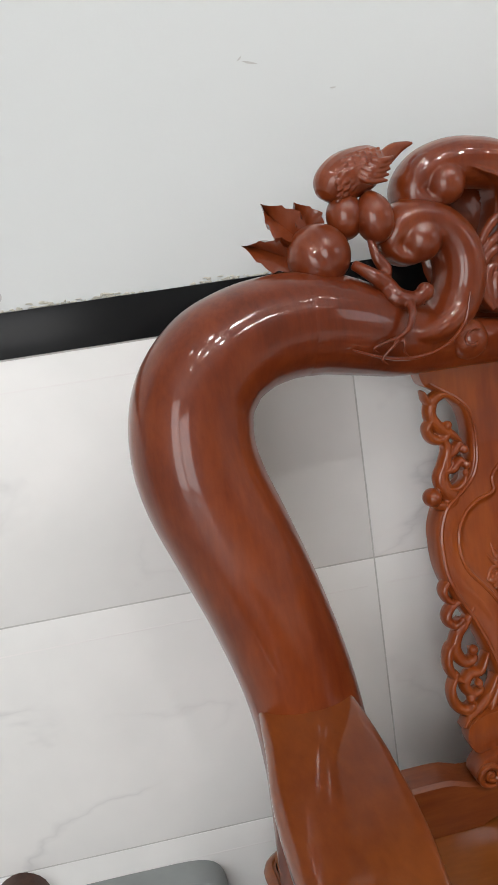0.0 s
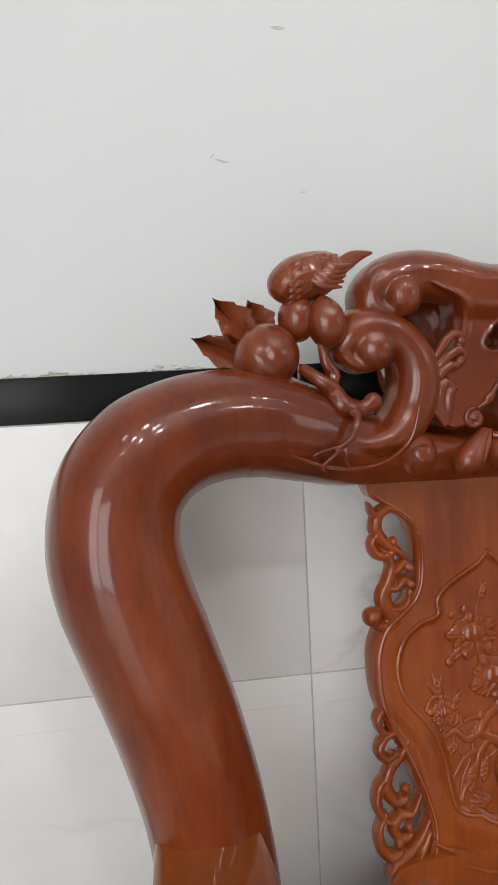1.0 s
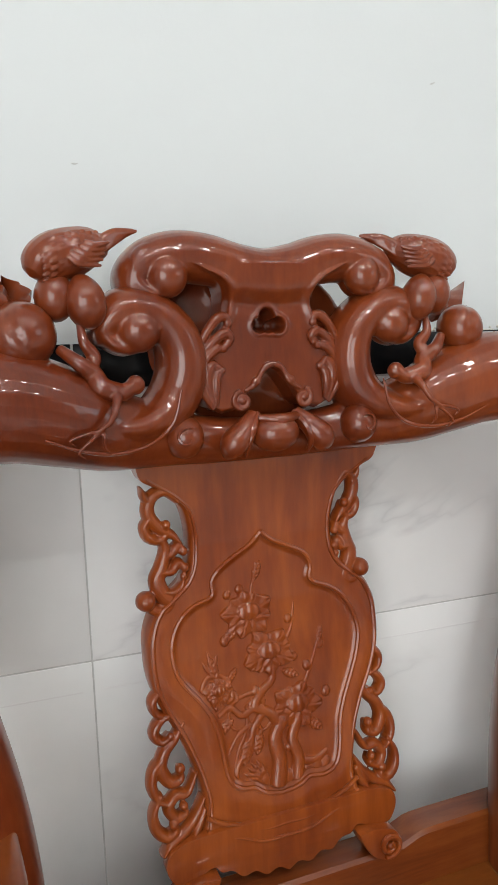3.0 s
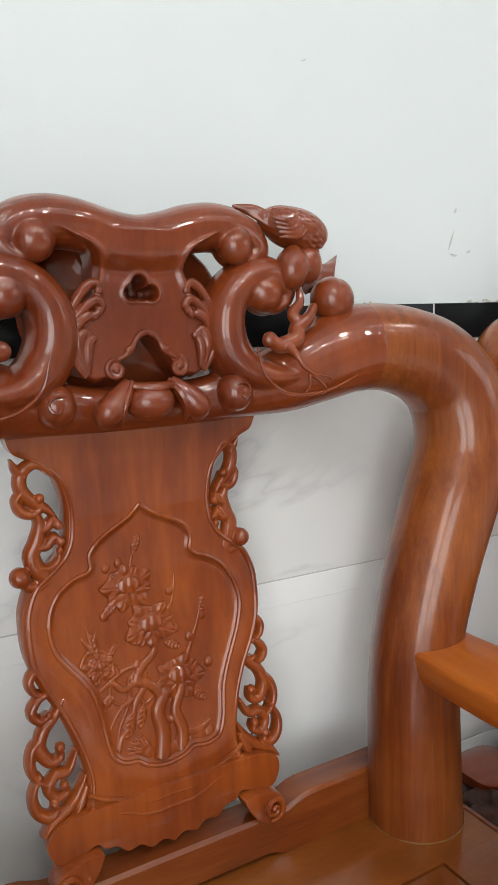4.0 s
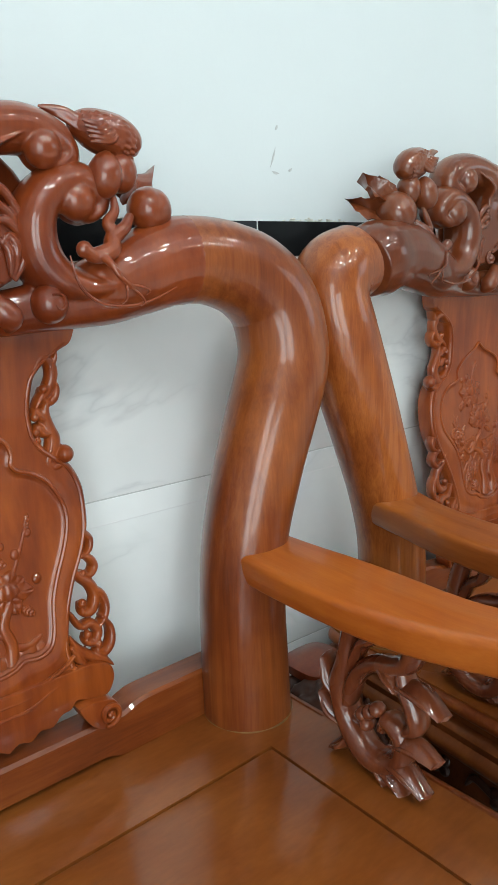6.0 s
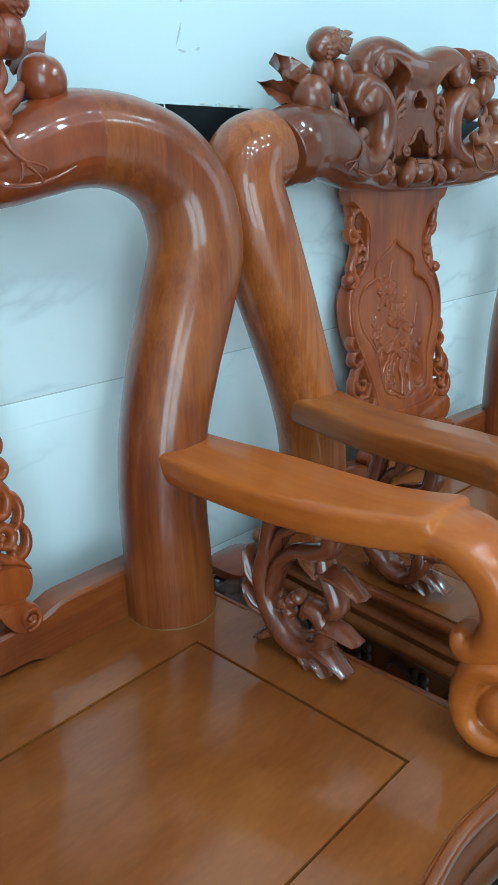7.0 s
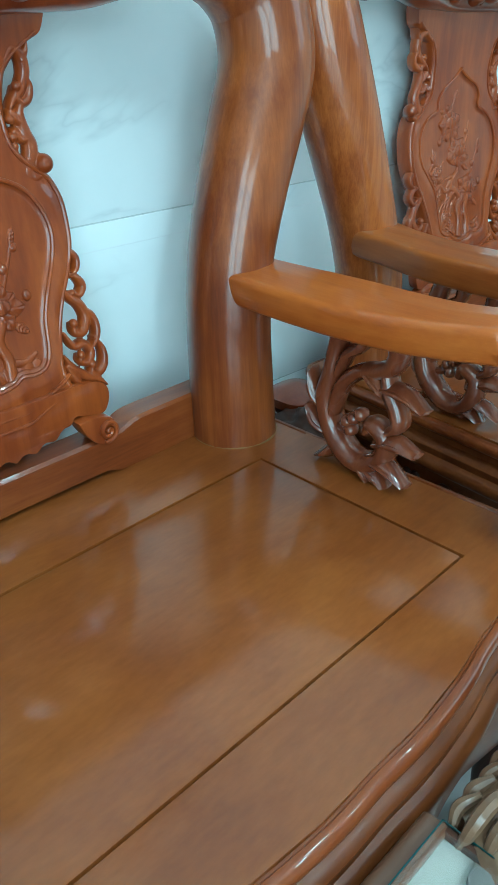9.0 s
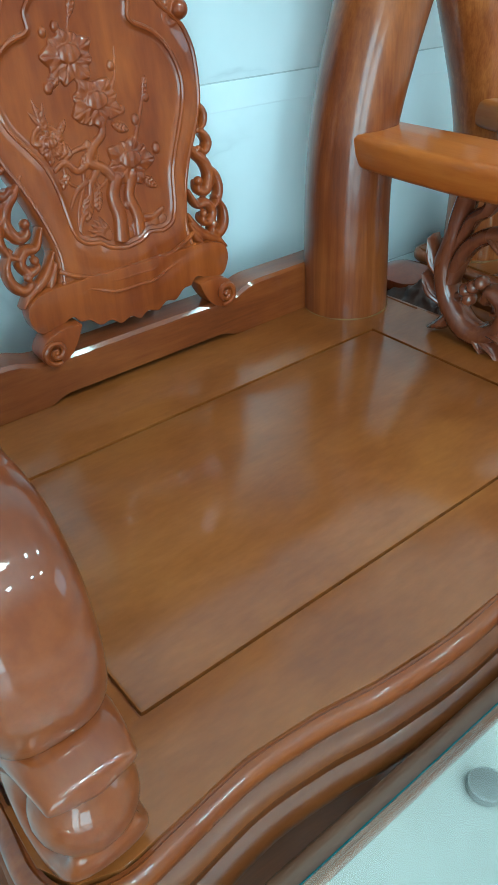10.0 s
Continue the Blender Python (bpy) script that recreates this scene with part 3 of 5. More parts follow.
    for x, z, r in ((-0.030, 0.816, 0.0052), (-0.044, 0.812, 0.0048), (0.024, 0.776, 0.0050), (-0.050, 0.764, 0.0056), (-0.030, 0.768, 0.0048), (0.042, 0.722, 0.0056), (0.060, 0.742, 0.0048), (0.062, 0.690, 0.0060), (0.028, 0.734, 0.0046), (-0.020, 0.706, 0.0052), (0.012, 0.640, 0.0046)):
        bud(x, z, r)
    blade(-0.014, 0.822, 68, 0.024, 0.0058)
    blade(0.056, 0.742, 70, 0.022, 0.0048)
    blade(-0.062, 0.722, 100, 0.028, 0.0062)
    blade(-0.050, 0.720, 55, 0.018, 0.0050)
    blade(-0.060, 0.700, 190, 0.022, 0.0080)
    blade(-0.040, 0.700, 150, 0.030, 0.0110)
    blade(-0.034, 0.690, 20, 0.026, 0.0075)
    blade(-0.030, 0.660, 250, 0.030, 0.0085)
    blade(-0.018, 0.664, 255, 0.026, 0.0070)
    blade(-0.048, 0.682, 215, 0.026, 0.0070)
    blade(0.012, 0.722, 335, 0.022, 0.0065)
    blade(-0.010, 0.728, 160, 0.020, 0.0065)
    blade(0.038, 0.664, 320, 0.022, 0.0070)
    blade(0.010, 0.694, 300, 0.026, 0.0075)
    blade(-0.034, 0.776, 215, 0.022, 0.0070)
    stem([(-0.082, 0.712), (-0.074, 0.728), (-0.060, 0.730), (-0.050, 0.722), (-0.046, 0.706)], 0.0030, 0.0024)
    stem([(-0.076, 0.714), (-0.064, 0.722), (-0.054, 0.712)], 0.0026, 0.0018)
    for a, ln in ((75, 0.026), (98, 0.030), (120, 0.022)):
        blade(-0.066, 0.728, a, ln, 0.0030, 0.0030, 1)
    stem([(-0.020, 0.706), (-0.040, 0.702), (-0.052, 0.690), (-0.050, 0.674), (-0.040, 0.668)], 0.0030, 0.0016)
    stem([(-0.016, 0.700), (-0.030, 0.688), (-0.034, 0.668), (-0.046, 0.646), (-0.052, 0.624)], 0.0032, 0.0016)
    stem([(-0.012, 0.694), (-0.020, 0.676), (-0.016, 0.664), (-0.006, 0.670), (-0.008, 0.684)], 0.0028, 0.0016)
    stem([(0.028, 0.622), (0.042, 0.620), (0.056, 0.626)], 0.0050, 0.0030, 0.6)
    for k in range(8):
        blade(-0.014, 0.612, 118 + 13 * k, 0.030 - 0.0012 * abs(k - 3), 0.0042, 0.0034, 3)
    for k in range(11):
        bud(-0.004 + 0.0058 * k, 0.612 + 0.004 * math.sin(k * 1.9), 0.0075 - 0.002 * (k % 2), 0.5)
    peony(-0.022, 0.789, 0.030, 0.4)
    peony(-0.001, 0.744, 0.030, 1.3)
    peony(0.026, 0.682, 0.030, 2.1)
    peony(-0.062, 0.714, 0.017, 0.2)
    ok = np.stack([signed_gap(np.stack([X[i], Z[i]], 1), MEDAL_LOOP) for i in range(len(zs))])
    h = np.where(ok < 0.006, -0.004, h)
    for _ in range(1):
        g = h.copy()
        g[1:-1, 1:-1] = (h[1:-1, 1:-1] * 2 + h[:-2, 1:-1] + h[2:, 1:-1] + h[1:-1, :-2] + h[1:-1, 2:]) / 6
        h = g
    Y = np.array([bend(z) for z in zs])[:, None] + 0.0036 - h
    b = Build()
    n, k = X.shape
    keep = h > -0.0011
    f = []
    for i in range(n - 1):
        for j in range(k - 1):
            if keep[i, j] or keep[i + 1, j] or keep[i, j + 1] or keep[i + 1, j + 1]:
                f.append((i * k + j, i * k + j + 1, (i + 1) * k + j + 1, (i + 1) * k + j))
    used = sorted({v for q in f for v in q})
    to = {v: i for i, v in enumerate(used)}
    P = np.stack([X.ravel(), Y.ravel(), Z.ravel()], 1)
    b.add([tuple(P[v]) for v in used], [tuple(to[v] for v in q) for q in f])
    me = b.mesh("flower_relief", True, 75)
    RELIEF.append(me)
    return me


LEAN = ([0.45, 0.53, 0.61, 0.69, 0.77, 0.84, 0.895, 0.935, 0.975, 1.005, 1.021, 1.027, 1.03], [-0.012, -0.010, -0.007, 0.004, 0.012, 0.014, 0.014, 0.020, 0.035, 0.046, 0.038, 0.012, 0.0])
BULGE = ([0.45, 0.61, 0.685, 0.75, 0.82, 0.885, 0.91, 0.937, 0.975, 1.005, 1.02], [-0.001, -0.003, -0.004, 0.0, 0.006, 0.0135, 0.0135, 0.011, 0.009, 0.004, 0.0])


def make_chair(post_l, post_r, m, label, twin=False):
    ch = thing("carved_armchair", label, "chair", "carved armchairs along the wall", m)
    crest_mat = BROWN_WOOD if twin else RED_WOOD
    # seat
    front = [(0.0, -0.272), (0.06, -0.273), (0.13, -0.267), (0.18, -0.258), (0.24, -0.253), (0.30, -0.259), (0.335, -0.262), (0.362, -0.252), (0.374, -0.228), (0.372, -0.18), (0.369, -0.05), (0.366, 0.10), (0.364, 0.22), (0.360, 0.262), (0.30, 0.268), (0.0, 0.268)]
    loop = catmull(front, 6)
    loop = np.vstack([loop, loop[-2:0:-1] * np.array([-1, 1])])
    tang = np.roll(loop, -1, 0) - np.roll(loop, 1, 0)
    tang /= np.linalg.norm(tang, axis=1)[:, None]
    out = np.stack([tang[:, 1], -tang[:, 0]], 1)
    profs = (("seat_bead", RAIL_WOOD, "rounded bead round the seat edge", [(-0.0015, 0.4475), (0.001, 0.4475), (0.0025, 0.4492), (0.0065, 0.4490), (0.0105, 0.4465), (0.0125, 0.442), (0.0118, 0.4365), (0.0085, 0.4325), (0.001, 0.431), (-0.008, 0.4305)]),
             ("seat_moulding", DARK_MOULD, "dark moulded seat edge in steps", [(-0.008, 0.431), (0.000, 0.4285), (0.002, 0.424), (0.002, 0.419), (0.006, 0.4165), (0.012, 0.4145), (0.0155, 0.410), (0.0145, 0.404), (0.0145, 0.400), (0.020, 0.398), (0.0255, 0.394), (0.0275, 0.387), (0.0245, 0.380), (0.016, 0.375), (0.004, 0.372), (-0.006, 0.366), (-0.012, 0.35), (-0.014, 0.32), (-0.011, 0.29), (-0.006, 0.25), (-0.008, 0.21), (-0.018, 0.175), (-0.035, 0.17)]))
    for pname, pmat, plabel, prof in profs:
        b = Build()
        n, k = len(loop), len(prof)
        b.add([(*(loop[i] + out[i] * o), z) for i in range(n) for o, z in prof], [(i * k + j, i * k + j + 1, ((i + 1) % n) * k + j + 1, ((i + 1) % n) * k + j) for i in range(n) for j in range(k - 1)])
        part(pname, b, pmat, ch, plabel)
    # frame boards round the sunk panel
    gx, g0, g1, g = 0.2735, -0.1805, 0.1175, 0.003

    def front_y(x):
        xs = [p[0] for p in front[:9]]
        return float(np.interp(abs(x), xs, [p[1] for p in front[:9]]))
    xs = np.linspace(-0.3735, 0.3735, 61)
    b = Build()
    b.sheet([[(x, front_y(x) + 0.0015, 0.45) for x in xs], [(x, g0 - 0.0022 if abs(x) < gx else g0 - 0.0022 - 0.0, 0.45) for x in xs]], 0.02, (0, 0, -1))
    part("front_board", b, SEAT_WOOD, ch)
    b = Build()
    b.box((-0.3625, g1 + 0.002, 0.43), (0.3625, 0.266, 0.45))
    part("back_board", b, SEAT_WOOD, ch)
    for s in (-1, 1):
        b = Build()
        xa, xb = sorted((s * (gx + 0.002), s * 0.3665))
        b.box((xa, g0 - 0.0021, 0.43), (xb, g1 + 0.0019, 0.45))
        part("side_board", b, SEAT_WOOD, ch)
    b = Build()
    b.box((-gx + 0.0005, g0 + 0.0008, 0.43), (gx - 0.0005, g1 - 0.0005, 0.4497))
    part("seat_panel", b, SEAT_WOOD, ch, "smooth sunk seat panel with a grooved border", bevel=0.0032)
    b = Build()
    for p, q in (((-gx, g0), (gx, g0)), ((-gx, g1), (gx, g1)), ((-gx, g0), (-gx, g1)), ((gx, g0), (gx, g1))):
        b.box((min(p[0], q[0]) - 0.004, min(p[1], q[1]) - 0.004, 0.432), (max(p[0], q[0]) + 0.004, max(p[1], q[1]) + 0.004, 0.4455 if p[0] == q[0] else 0.4449))
    part("groove", b, RAIL_WOOD, ch, "dark groove round the seat panel")
    # back rail with raised ends and a dark slot beneath
    b = Build()
    xs = np.linspace(-0.30, 0.30, 61)
    top = [0.503 + 0.011 / (1 + math.exp(-(abs(x) - 0.150) / 0.006)) for x in xs]
    low = [0.4505 + 0.008 / (1 + math.exp((abs(x) - 0.122) / 0.003)) for x in xs]
    b.sheet([[(x, 0.229 - 0.002, z) for x, z in zip(xs, low)], [(x, 0.2275, (z + q) / 2) for x, z, q in zip(xs, low, top)], [(x, 0.229, z - 0.004) for x, z in zip(xs, top)], [(x, 0.233, z) for x, z in zip(xs, top)]], 0.034)
    part("back_rail", b, RAIL_WOOD, ch, "straight back rail with raised ends and a slot")
    # legs
    for s in (-1, 1):
        for fy, ky in ((-0.235, -0.262), (0.235, 0.25)):
            b = Build()
            b.tube([(s * 0.335, fy, 0.36), (s * 0.352, ky, 0.28), (s * 0.338, fy, 0.15), (s * 0.335, fy, 0.06), (s * 0.35, ky, 0.012)], [0.034, 0.036, 0.024, 0.022, 0.03], 14, 6, power=2.8)
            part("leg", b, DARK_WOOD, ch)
        for yy in (-0.15, -0.05, 0.05, 0.15):
            b = Build()
            for a in range(4):
                b.blob((s * 0.356, yy + 0.011 * math.cos(a * 1.571 + 0.78), 0.325 + 0.011 * math.sin(a * 1.571 + 0.78)), (0.006, 0.009, 0.009), None, 6, 8)
            b.tube([(s * 0.356, yy + 0.01, 0.325), (s * 0.358, yy + 0.04, 0.338), (s * 0.357, yy + 0.055, 0.318)], [0.005, 0.006, 0.002], 8, 4)
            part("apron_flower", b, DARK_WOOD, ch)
    # posts that arch over into the crest
    path = [(0.309, 0.203, 0.449), (0.308, 0.203, 0.53), (0.309, 0.204, 0.61), (0.318, 0.205, 0.69), (0.337, 0.207, 0.77), (0.359, 0.210, 0.84), (0.377, 0.214, 0.895), (0.382, 0.218, 0.935), (0.374, 0.224, 0.975), (0.350, 0.230, 1.005), (0.318, 0.236, 1.021), (0.288, 0.240, 1.027), (0.262, 0.243, 1.028)]
    rad = [0.0585, 0.0565, 0.055, 0.0545, 0.056, 0.0575, 0.058, 0.0575, 0.0565, 0.0545, 0.0515, 0.050, 0.0495]
    for s, mt in ((-1, post_l), (1, post_r)):
        b = Build()
        k = 0.93 if twin and s < 0 else 1.0
        cut_at = 11 if twin else 13
        bow = BULGE if s > 0 else LEAN if twin else ([0, 1], [0, 0])
        b.tube([(s * (p[0] + float(np.interp(p[2], *bow))), p[1], p[2]) for p in path[:cut_at]], ([q * k for q in rad[:9]] + rad[9:])[:cut_at], 36, 8)
        post_ob = part("post", b, mt, ch, "thick smooth swan-neck post")
        b = Build()
        b.tube([(s * 0.309 + 0.0590 * k * math.cos(a), 0.203 + 0.0590 * k * math.sin(a), 0.4505) for a in np.linspace(0, 2 * math.pi, 41)], [0.0004 + 0.0008 * abs(math.sin(3.7 * k)) for k in range(41)], 6, 1)
        part("glue_joint", b, GLUE, post_ob, "yellowish glue line at the post's foot")
    # crest beam between the posts
    b = Build()
    half = [(0.282, 0.2415, 1.027), (0.262, 0.243, 1.028), (0.235, 0.245, 1.024), (0.20, 0.248, 1.013), (0.165, 0.252, 1.000), (0.13, 0.258, 0.992), (0.09, 0.264, 0.984), (0.045, 0.268, 0.979)]
    hr = [(0.044, 0.044), (0.0497, 0.0497), (0.0485, 0.048), (0.045, 0.043), (0.039, 0.036), (0.033, 0.028), (0.026, 0.021), (0.023, 0.018)]
    if twin:
        half = [(0.338, 0.2325, 1.0145), (0.312, 0.237, 1.0225)] + half
        hr = [(0.046, 0.046), (0.0535, 0.0535), (0.051, 0.051)] + hr[1:]
    b.tube(mirror(half) + [(0.0, 0.268, 0.978)] + half[::-1], hr + [(0.022, 0.017)] + hr[::-1], 30, 6, flat=(0, 1, 0))
    for s in (-1, 1):
        cp = [(0.225, 1.040), (0.188, 1.016), (0.155, 1.003), (0.122, 1.006), (0.099, 1.024), (0.089, 1.052), (0.094, 1.082), (0.115, 1.104), (0.142, 1.109), (0.160, 1.095), (0.160, 1.078)]
        cr_ = [(0.004, 0.02), (0.010, 0.032), (0.015, 0.038), (0.021, 0.036), (0.025, 0.034), (0.025, 0.033), (0.023, 0.033), (0.021, 0.032), (0.021, 0.031), (0.017, 0.028), (0.012, 0.022)]
        b.tube([(s * x, 0.250 + 0.010 * min(1, max(0, (i - 1) / 3)), z) for i, (x, z) in enumerate(cp)], cr_, 24, 6, flat=(0, 1, 0))
        scroll_end(b, s, 0.143, 0.254, 1.094, 0.0305)
    beam_ob = part("crest_beam", b, crest_mat, ch, "carved crest beam with scrolled bands", fuse=0.0019, soft=4)
    # yoke along the top, its ends curled into scroll balls
    b = Build()
    yk = [(0.0, 0.266, 1.144), (0.03, 0.266, 1.148), (0.06, 0.267, 1.155), (0.088, 0.268, 1.157), (0.113, 0.269, 1.152), (0.130, 0.268, 1.137), (0.127, 0.266, 1.120), (0.116, 0.264, 1.113)]
    yr = [(0.0225, 0.031), (0.023, 0.031), (0.0245, 0.032), (0.025, 0.032), (0.023, 0.031), (0.020, 0.028), (0.016, 0.024), (0.010, 0.018)]
    b.tube(mirror(yk)[:0:-1] + yk, yr[:0:-1] + yr, 30, 6, flat=(0, 1, 0))
    for s in (-1, 1):
        scroll_end(b, s, 0.112, 0.258, 1.142, 0.029)
    b.sheet(shield_front(), 0.036)
    shield_ob = part("crest_shield", b, crest_mat, ch, "dipped top yoke with curled ends flowing into a pierced shield boss", fuse=0.0013, soft=3)
    b = Build()
    b.blob((0, 0.297, 1.074), (0.112, 0.013, 0.086), None, 16, 28)
    part("crest_backing", b, crest_mat, ch)
    for s in (-1, 1):
        b = Build()
        b.tube([(s * x, y, z) for x, y, z in [(0.225, 0.2035, 1.000), (0.195, 0.2055, 0.988), (0.165, 0.2085, 0.983), (0.135, 0.211, 0.988), (0.113, 0.2095, 1.006), (0.104, 0.209, 1.035)]], [0.0008, 0.0016, 0.0019, 0.0019, 0.0018, 0.0008], 8, 6)
        part("scroll_rib", b, crest_mat, beam_ob)
        # balls under the shield
        b = Build()
        b.blob((s * 0.094, 0.243, 0.988), (0.0195, 0.020, 0.0205), None, 18, 24)
        b.tube([(s * x, 0.2235 + 0.55 * (x - 0.094) ** 2 / 0.02, z) for x, z in curl(0.096, 0.989, 0.011, 0.8, 2.2, -1, 14, 0.3)], taper(14, 0.0008, 0.0018, 0.001), 6, 2)
        part("hanging_ball", b, crest_mat, ch, "carved ball with a spiral line")
        b = Build()
        b.tube([(s * 0.022, 0.244, 1.004), (s * 0.036, 0.236, 0.991), (s * 0.047, 0.235, 0.978), (s * 0.05, 0.244, 0.966)], [0.007, 0.011, 0.014, 0.006], 16, 6)
        b.tube([(s * 0.019, 0.240, 1.006), (s * 0.028, 0.230, 0.993), (s * 0.034, 0.230, 0.978), (s * 0.033, 0.238, 0.965)], [0.003, 0.004, 0.004, 0.002], 8, 6)
        part("hanging_lobe", b, crest_mat, ch)
        # upper openwork beside the splat
        def comma(b, pts, fat, ball=0.0):
            k = len(pts)
            rr = [(max(0.0016, fat * math.sin(math.pi * (0.12 + 0.8 * i / (k - 1))) ** 0.8), 0.0095) for i in range(k)]
            pts = [(0.084 + (x - 0.088) * 0.72, z) for x, z in pts] if s > 0 and pts[0][1] > 0.76 else pts
            b.tube(on_splat([(s * x, z) for x, z in pts]), rr, 12, 5, flat=(0, 1, 0))
            if ball:
                x, z = pts[-1]
                b.blob((s * x, bend(z) + 0.002, z), (ball, ball * 1.15, ball), None, 9, 12)

        b = Build()
        comma(b, [(0.092, 0.918), (0.106, 0.930), (0.120, 0.924), (0.123, 0.908), (0.113, 0.893), (0.100, 0.884), (0.092, 0.876)], 0.0075)
        comma(b, [(0.121, 0.905), (0.128, 0.896), (0.124, 0.884), (0.112, 0.880), (0.104, 0.888), (0.106, 0.896)], 0.006, 0.005)
        comma(b, [(0.112, 0.884), (0.107, 0.868), (0.112, 0.850), (0.117, 0.838), (0.113, 0.824), (0.105, 0.814), (0.112, 0.806), (0.127, 0.811), (0.131, 0.820)], 0.0095, 0.0105)
        comma(b, [(0.110, 0.862), (0.101, 0.864), (0.093, 0.872), (0.089, 0.866)], 0.006, 0.005)
        comma(b, [(0.112, 0.846), (0.102, 0.846), (0.094, 0.854), (0.088, 0.849)], 0.006, 0.005)
        comma(b, [(0.110, 0.826), (0.100, 0.824), (0.092, 0.830), (0.090, 0.840)], 0.005, 0.004)
        comma(b, [(0.118, 0.918), (0.126, 0.926), (0.130, 0.936)], 0.005)
        part("upper_openwork", b, SPLAT_WOOD, ch, "pierced scrollwork", fuse=0.001, soft=2)
        # lower openwork
        b = Build()
        comma(b, [(0.110, 0.714), (0.123, 0.724), (0.132, 0.716), (0.129, 0.704), (0.119, 0.700)], 0.0055, 0.004)
        comma(b, [(0.114, 0.702), (0.127, 0.695), (0.133, 0.684), (0.126, 0.675), (0.117, 0.680)], 0.006, 0.004)
        comma(b, [(0.102, 0.692), (0.112, 0.676), (0.124, 0.664), (0.129, 0.648), (0.121, 0.633), (0.110, 0.635), (0.110, 0.646)], 0.0075, 0.0055)
        comma(b, [(0.124, 0.660), (0.136, 0.650), (0.140, 0.634), (0.135, 0.620), (0.124, 0.612)], 0.006)
        comma(b, [(0.094, 0.638), (0.104, 0.620), (0.117, 0.619), (0.125, 0.608), (0.118, 0.597), (0.108, 0.601), (0.110, 0.609)], 0.0065, 0.005)
        comma(b, [(0.132, 0.624), (0.141, 0.607), (0.139, 0.590), (0.129, 0.581), (0.120, 0.586), (0.122, 0.594)], 0.0065, 0.005)
        comma(b, [(0.088, 0.612), (0.098, 0.594), (0.111, 0.582), (0.126, 0.574), (0.136, 0.564)], 0.0065)
        comma(b, [(0.088, 0.600), (0.096, 0.584), (0.104, 0.574)], 0.006)
        part("lower_openwork", b, SPLAT_WOOD, ch, "pierced leaf scrollwork", fuse=0.001, soft=2)
        # spiral foot and side ear of the splat
        b = Build()
        fo = catmull([(0.080, 0.535), (0.088, 0.517), (0.100, 0.502), (0.114, 0.4965), (0.128, 0.501), (0.134, 0.512), (0.130, 0.523), (0.122, 0.531), (0.108, 0.535), (0.094, 0.538)], 4)[:-1]
        b.prism([(s * x, z) for x, z in fo], 0.226, 0.252, "y")
        b.tube([(s * x, 0.2255 - 0.003 * i / 25, z) for i, (x, z) in enumerate(curl(0.117, 0.514, 0.0150, 1.6, -1.9, 1, 26, 0.12))], taper(26, 0.0035, 0.0035, 0.002), 8, 2)
        b.blob((s * 0.117, 0.224, 0.514), (0.004, 0.004, 0.004), None, 8, 10)
        part("splat_foot", b, SPLAT_WOOD, ch, "scrolled foot of the splat", bevel=0.002)
    # centre lobe
    b = Build()
    b.blob((-0.002, 0.238, 0.986), (0.025, 0.021, 0.019), None, 14, 20)
    b.tube([(-0.02, 0.234, 1.002), (0.0, 0.226, 1), (0.02, 0.234, 1.002)], [0.004, 0.006, 0.004], 10, 6)
    part("hanging_lobe", b, crest_mat, ch)
    # leaf scrolls on the shield
    for s in (-1, 1):
        for fingers in (UPPER_LEAF, LOWER_LEAF):
            b = Build()
            for pts in fingers:
                n = len(pts)
                b.tube([(s * x, shield_y(x) - 0.0008 - 0.0022 * math.sin(math.pi * min(1, i / (n - 1) + 0.1)), z) for i, (x, z) in enumerate(pts)], taper(n, 0.0020, 0.0056, 0.0038), 10, 5)
                x, z = pts[-1]
                b.blob((s * x, shield_y(x) - 0.0018, z), (0.0046, 0.0040, 0.0046), None, 8, 10)
            part("shield_leaf", b, crest_mat, shield_ob, "raised leaf scroll", fuse=0.0009, soft=1)
        b = Build()
        b.tube([(s * x, shield_y(x) - 0.0005, z) for x, z in ((-0.001, 1.0535), (0.007, 1.051), (0.013, 1.044), (0.017, 1.037), (0.023, 1.0315), (0.030, 1.028))], [0.0032, 0.0038, 0.0028, 0.0042, 0.003, 0.0022], 8, 5)
        b.blob((s * 0.019, shield_y(0.019) - 0.001, 1.0365), (0.0046, 0.004, 0.0046), None, 8, 10)
        b.tube([(s * x, shield_y(x) - 0.0015, z) for x, z in curl(0.033, 1.0185, 0.0100, 1.4, 1.4, -1, 22, 0.15)], taper(22, 0.0028, 0.0032, 0.0022), 8, 2)
        b.blob((s * 0.033, shield_y(0.033) - 0.002, 1.0185), (0.0036, 0.004, 0.0036), None, 8, 10)
        part("shield_beading", b, crest_mat, shield_ob, "beaded rim ending in a small spiral", fuse=0.0009, soft=1)
    # fruit, birds and leaves on the shoulders
    rng = random.Random(7)

    def peach(x, y, z):
        q = 1 - 0.09 * math.exp(-((math.atan2(y, x) + 1.75) / 0.20) ** 2) * (1 - z * z)
        return x * q, y * q, z * q + 0.10 * max(0, z) ** 8

    for s in (-1, 1):
        off, ripe = (-0.014, 0.78) if s > 0 else (-0.028 if twin else 0.0, 0.94)

        def at_side(ps):
            return [(s * x + off, y, z) for x, y, z in ps]
        b = Build()
        b.blob((s * 0.235 + off, 0.243, 1.059 + 0.030 * ripe), (0.032 * ripe, 0.031 * ripe, 0.032 * ripe), pose(0, 0, 0, -35, s * 24, 0), 26, 56, peach)
        part("peach", b, crest_mat, ch, "round carved peach with a crease")
        b = Build()
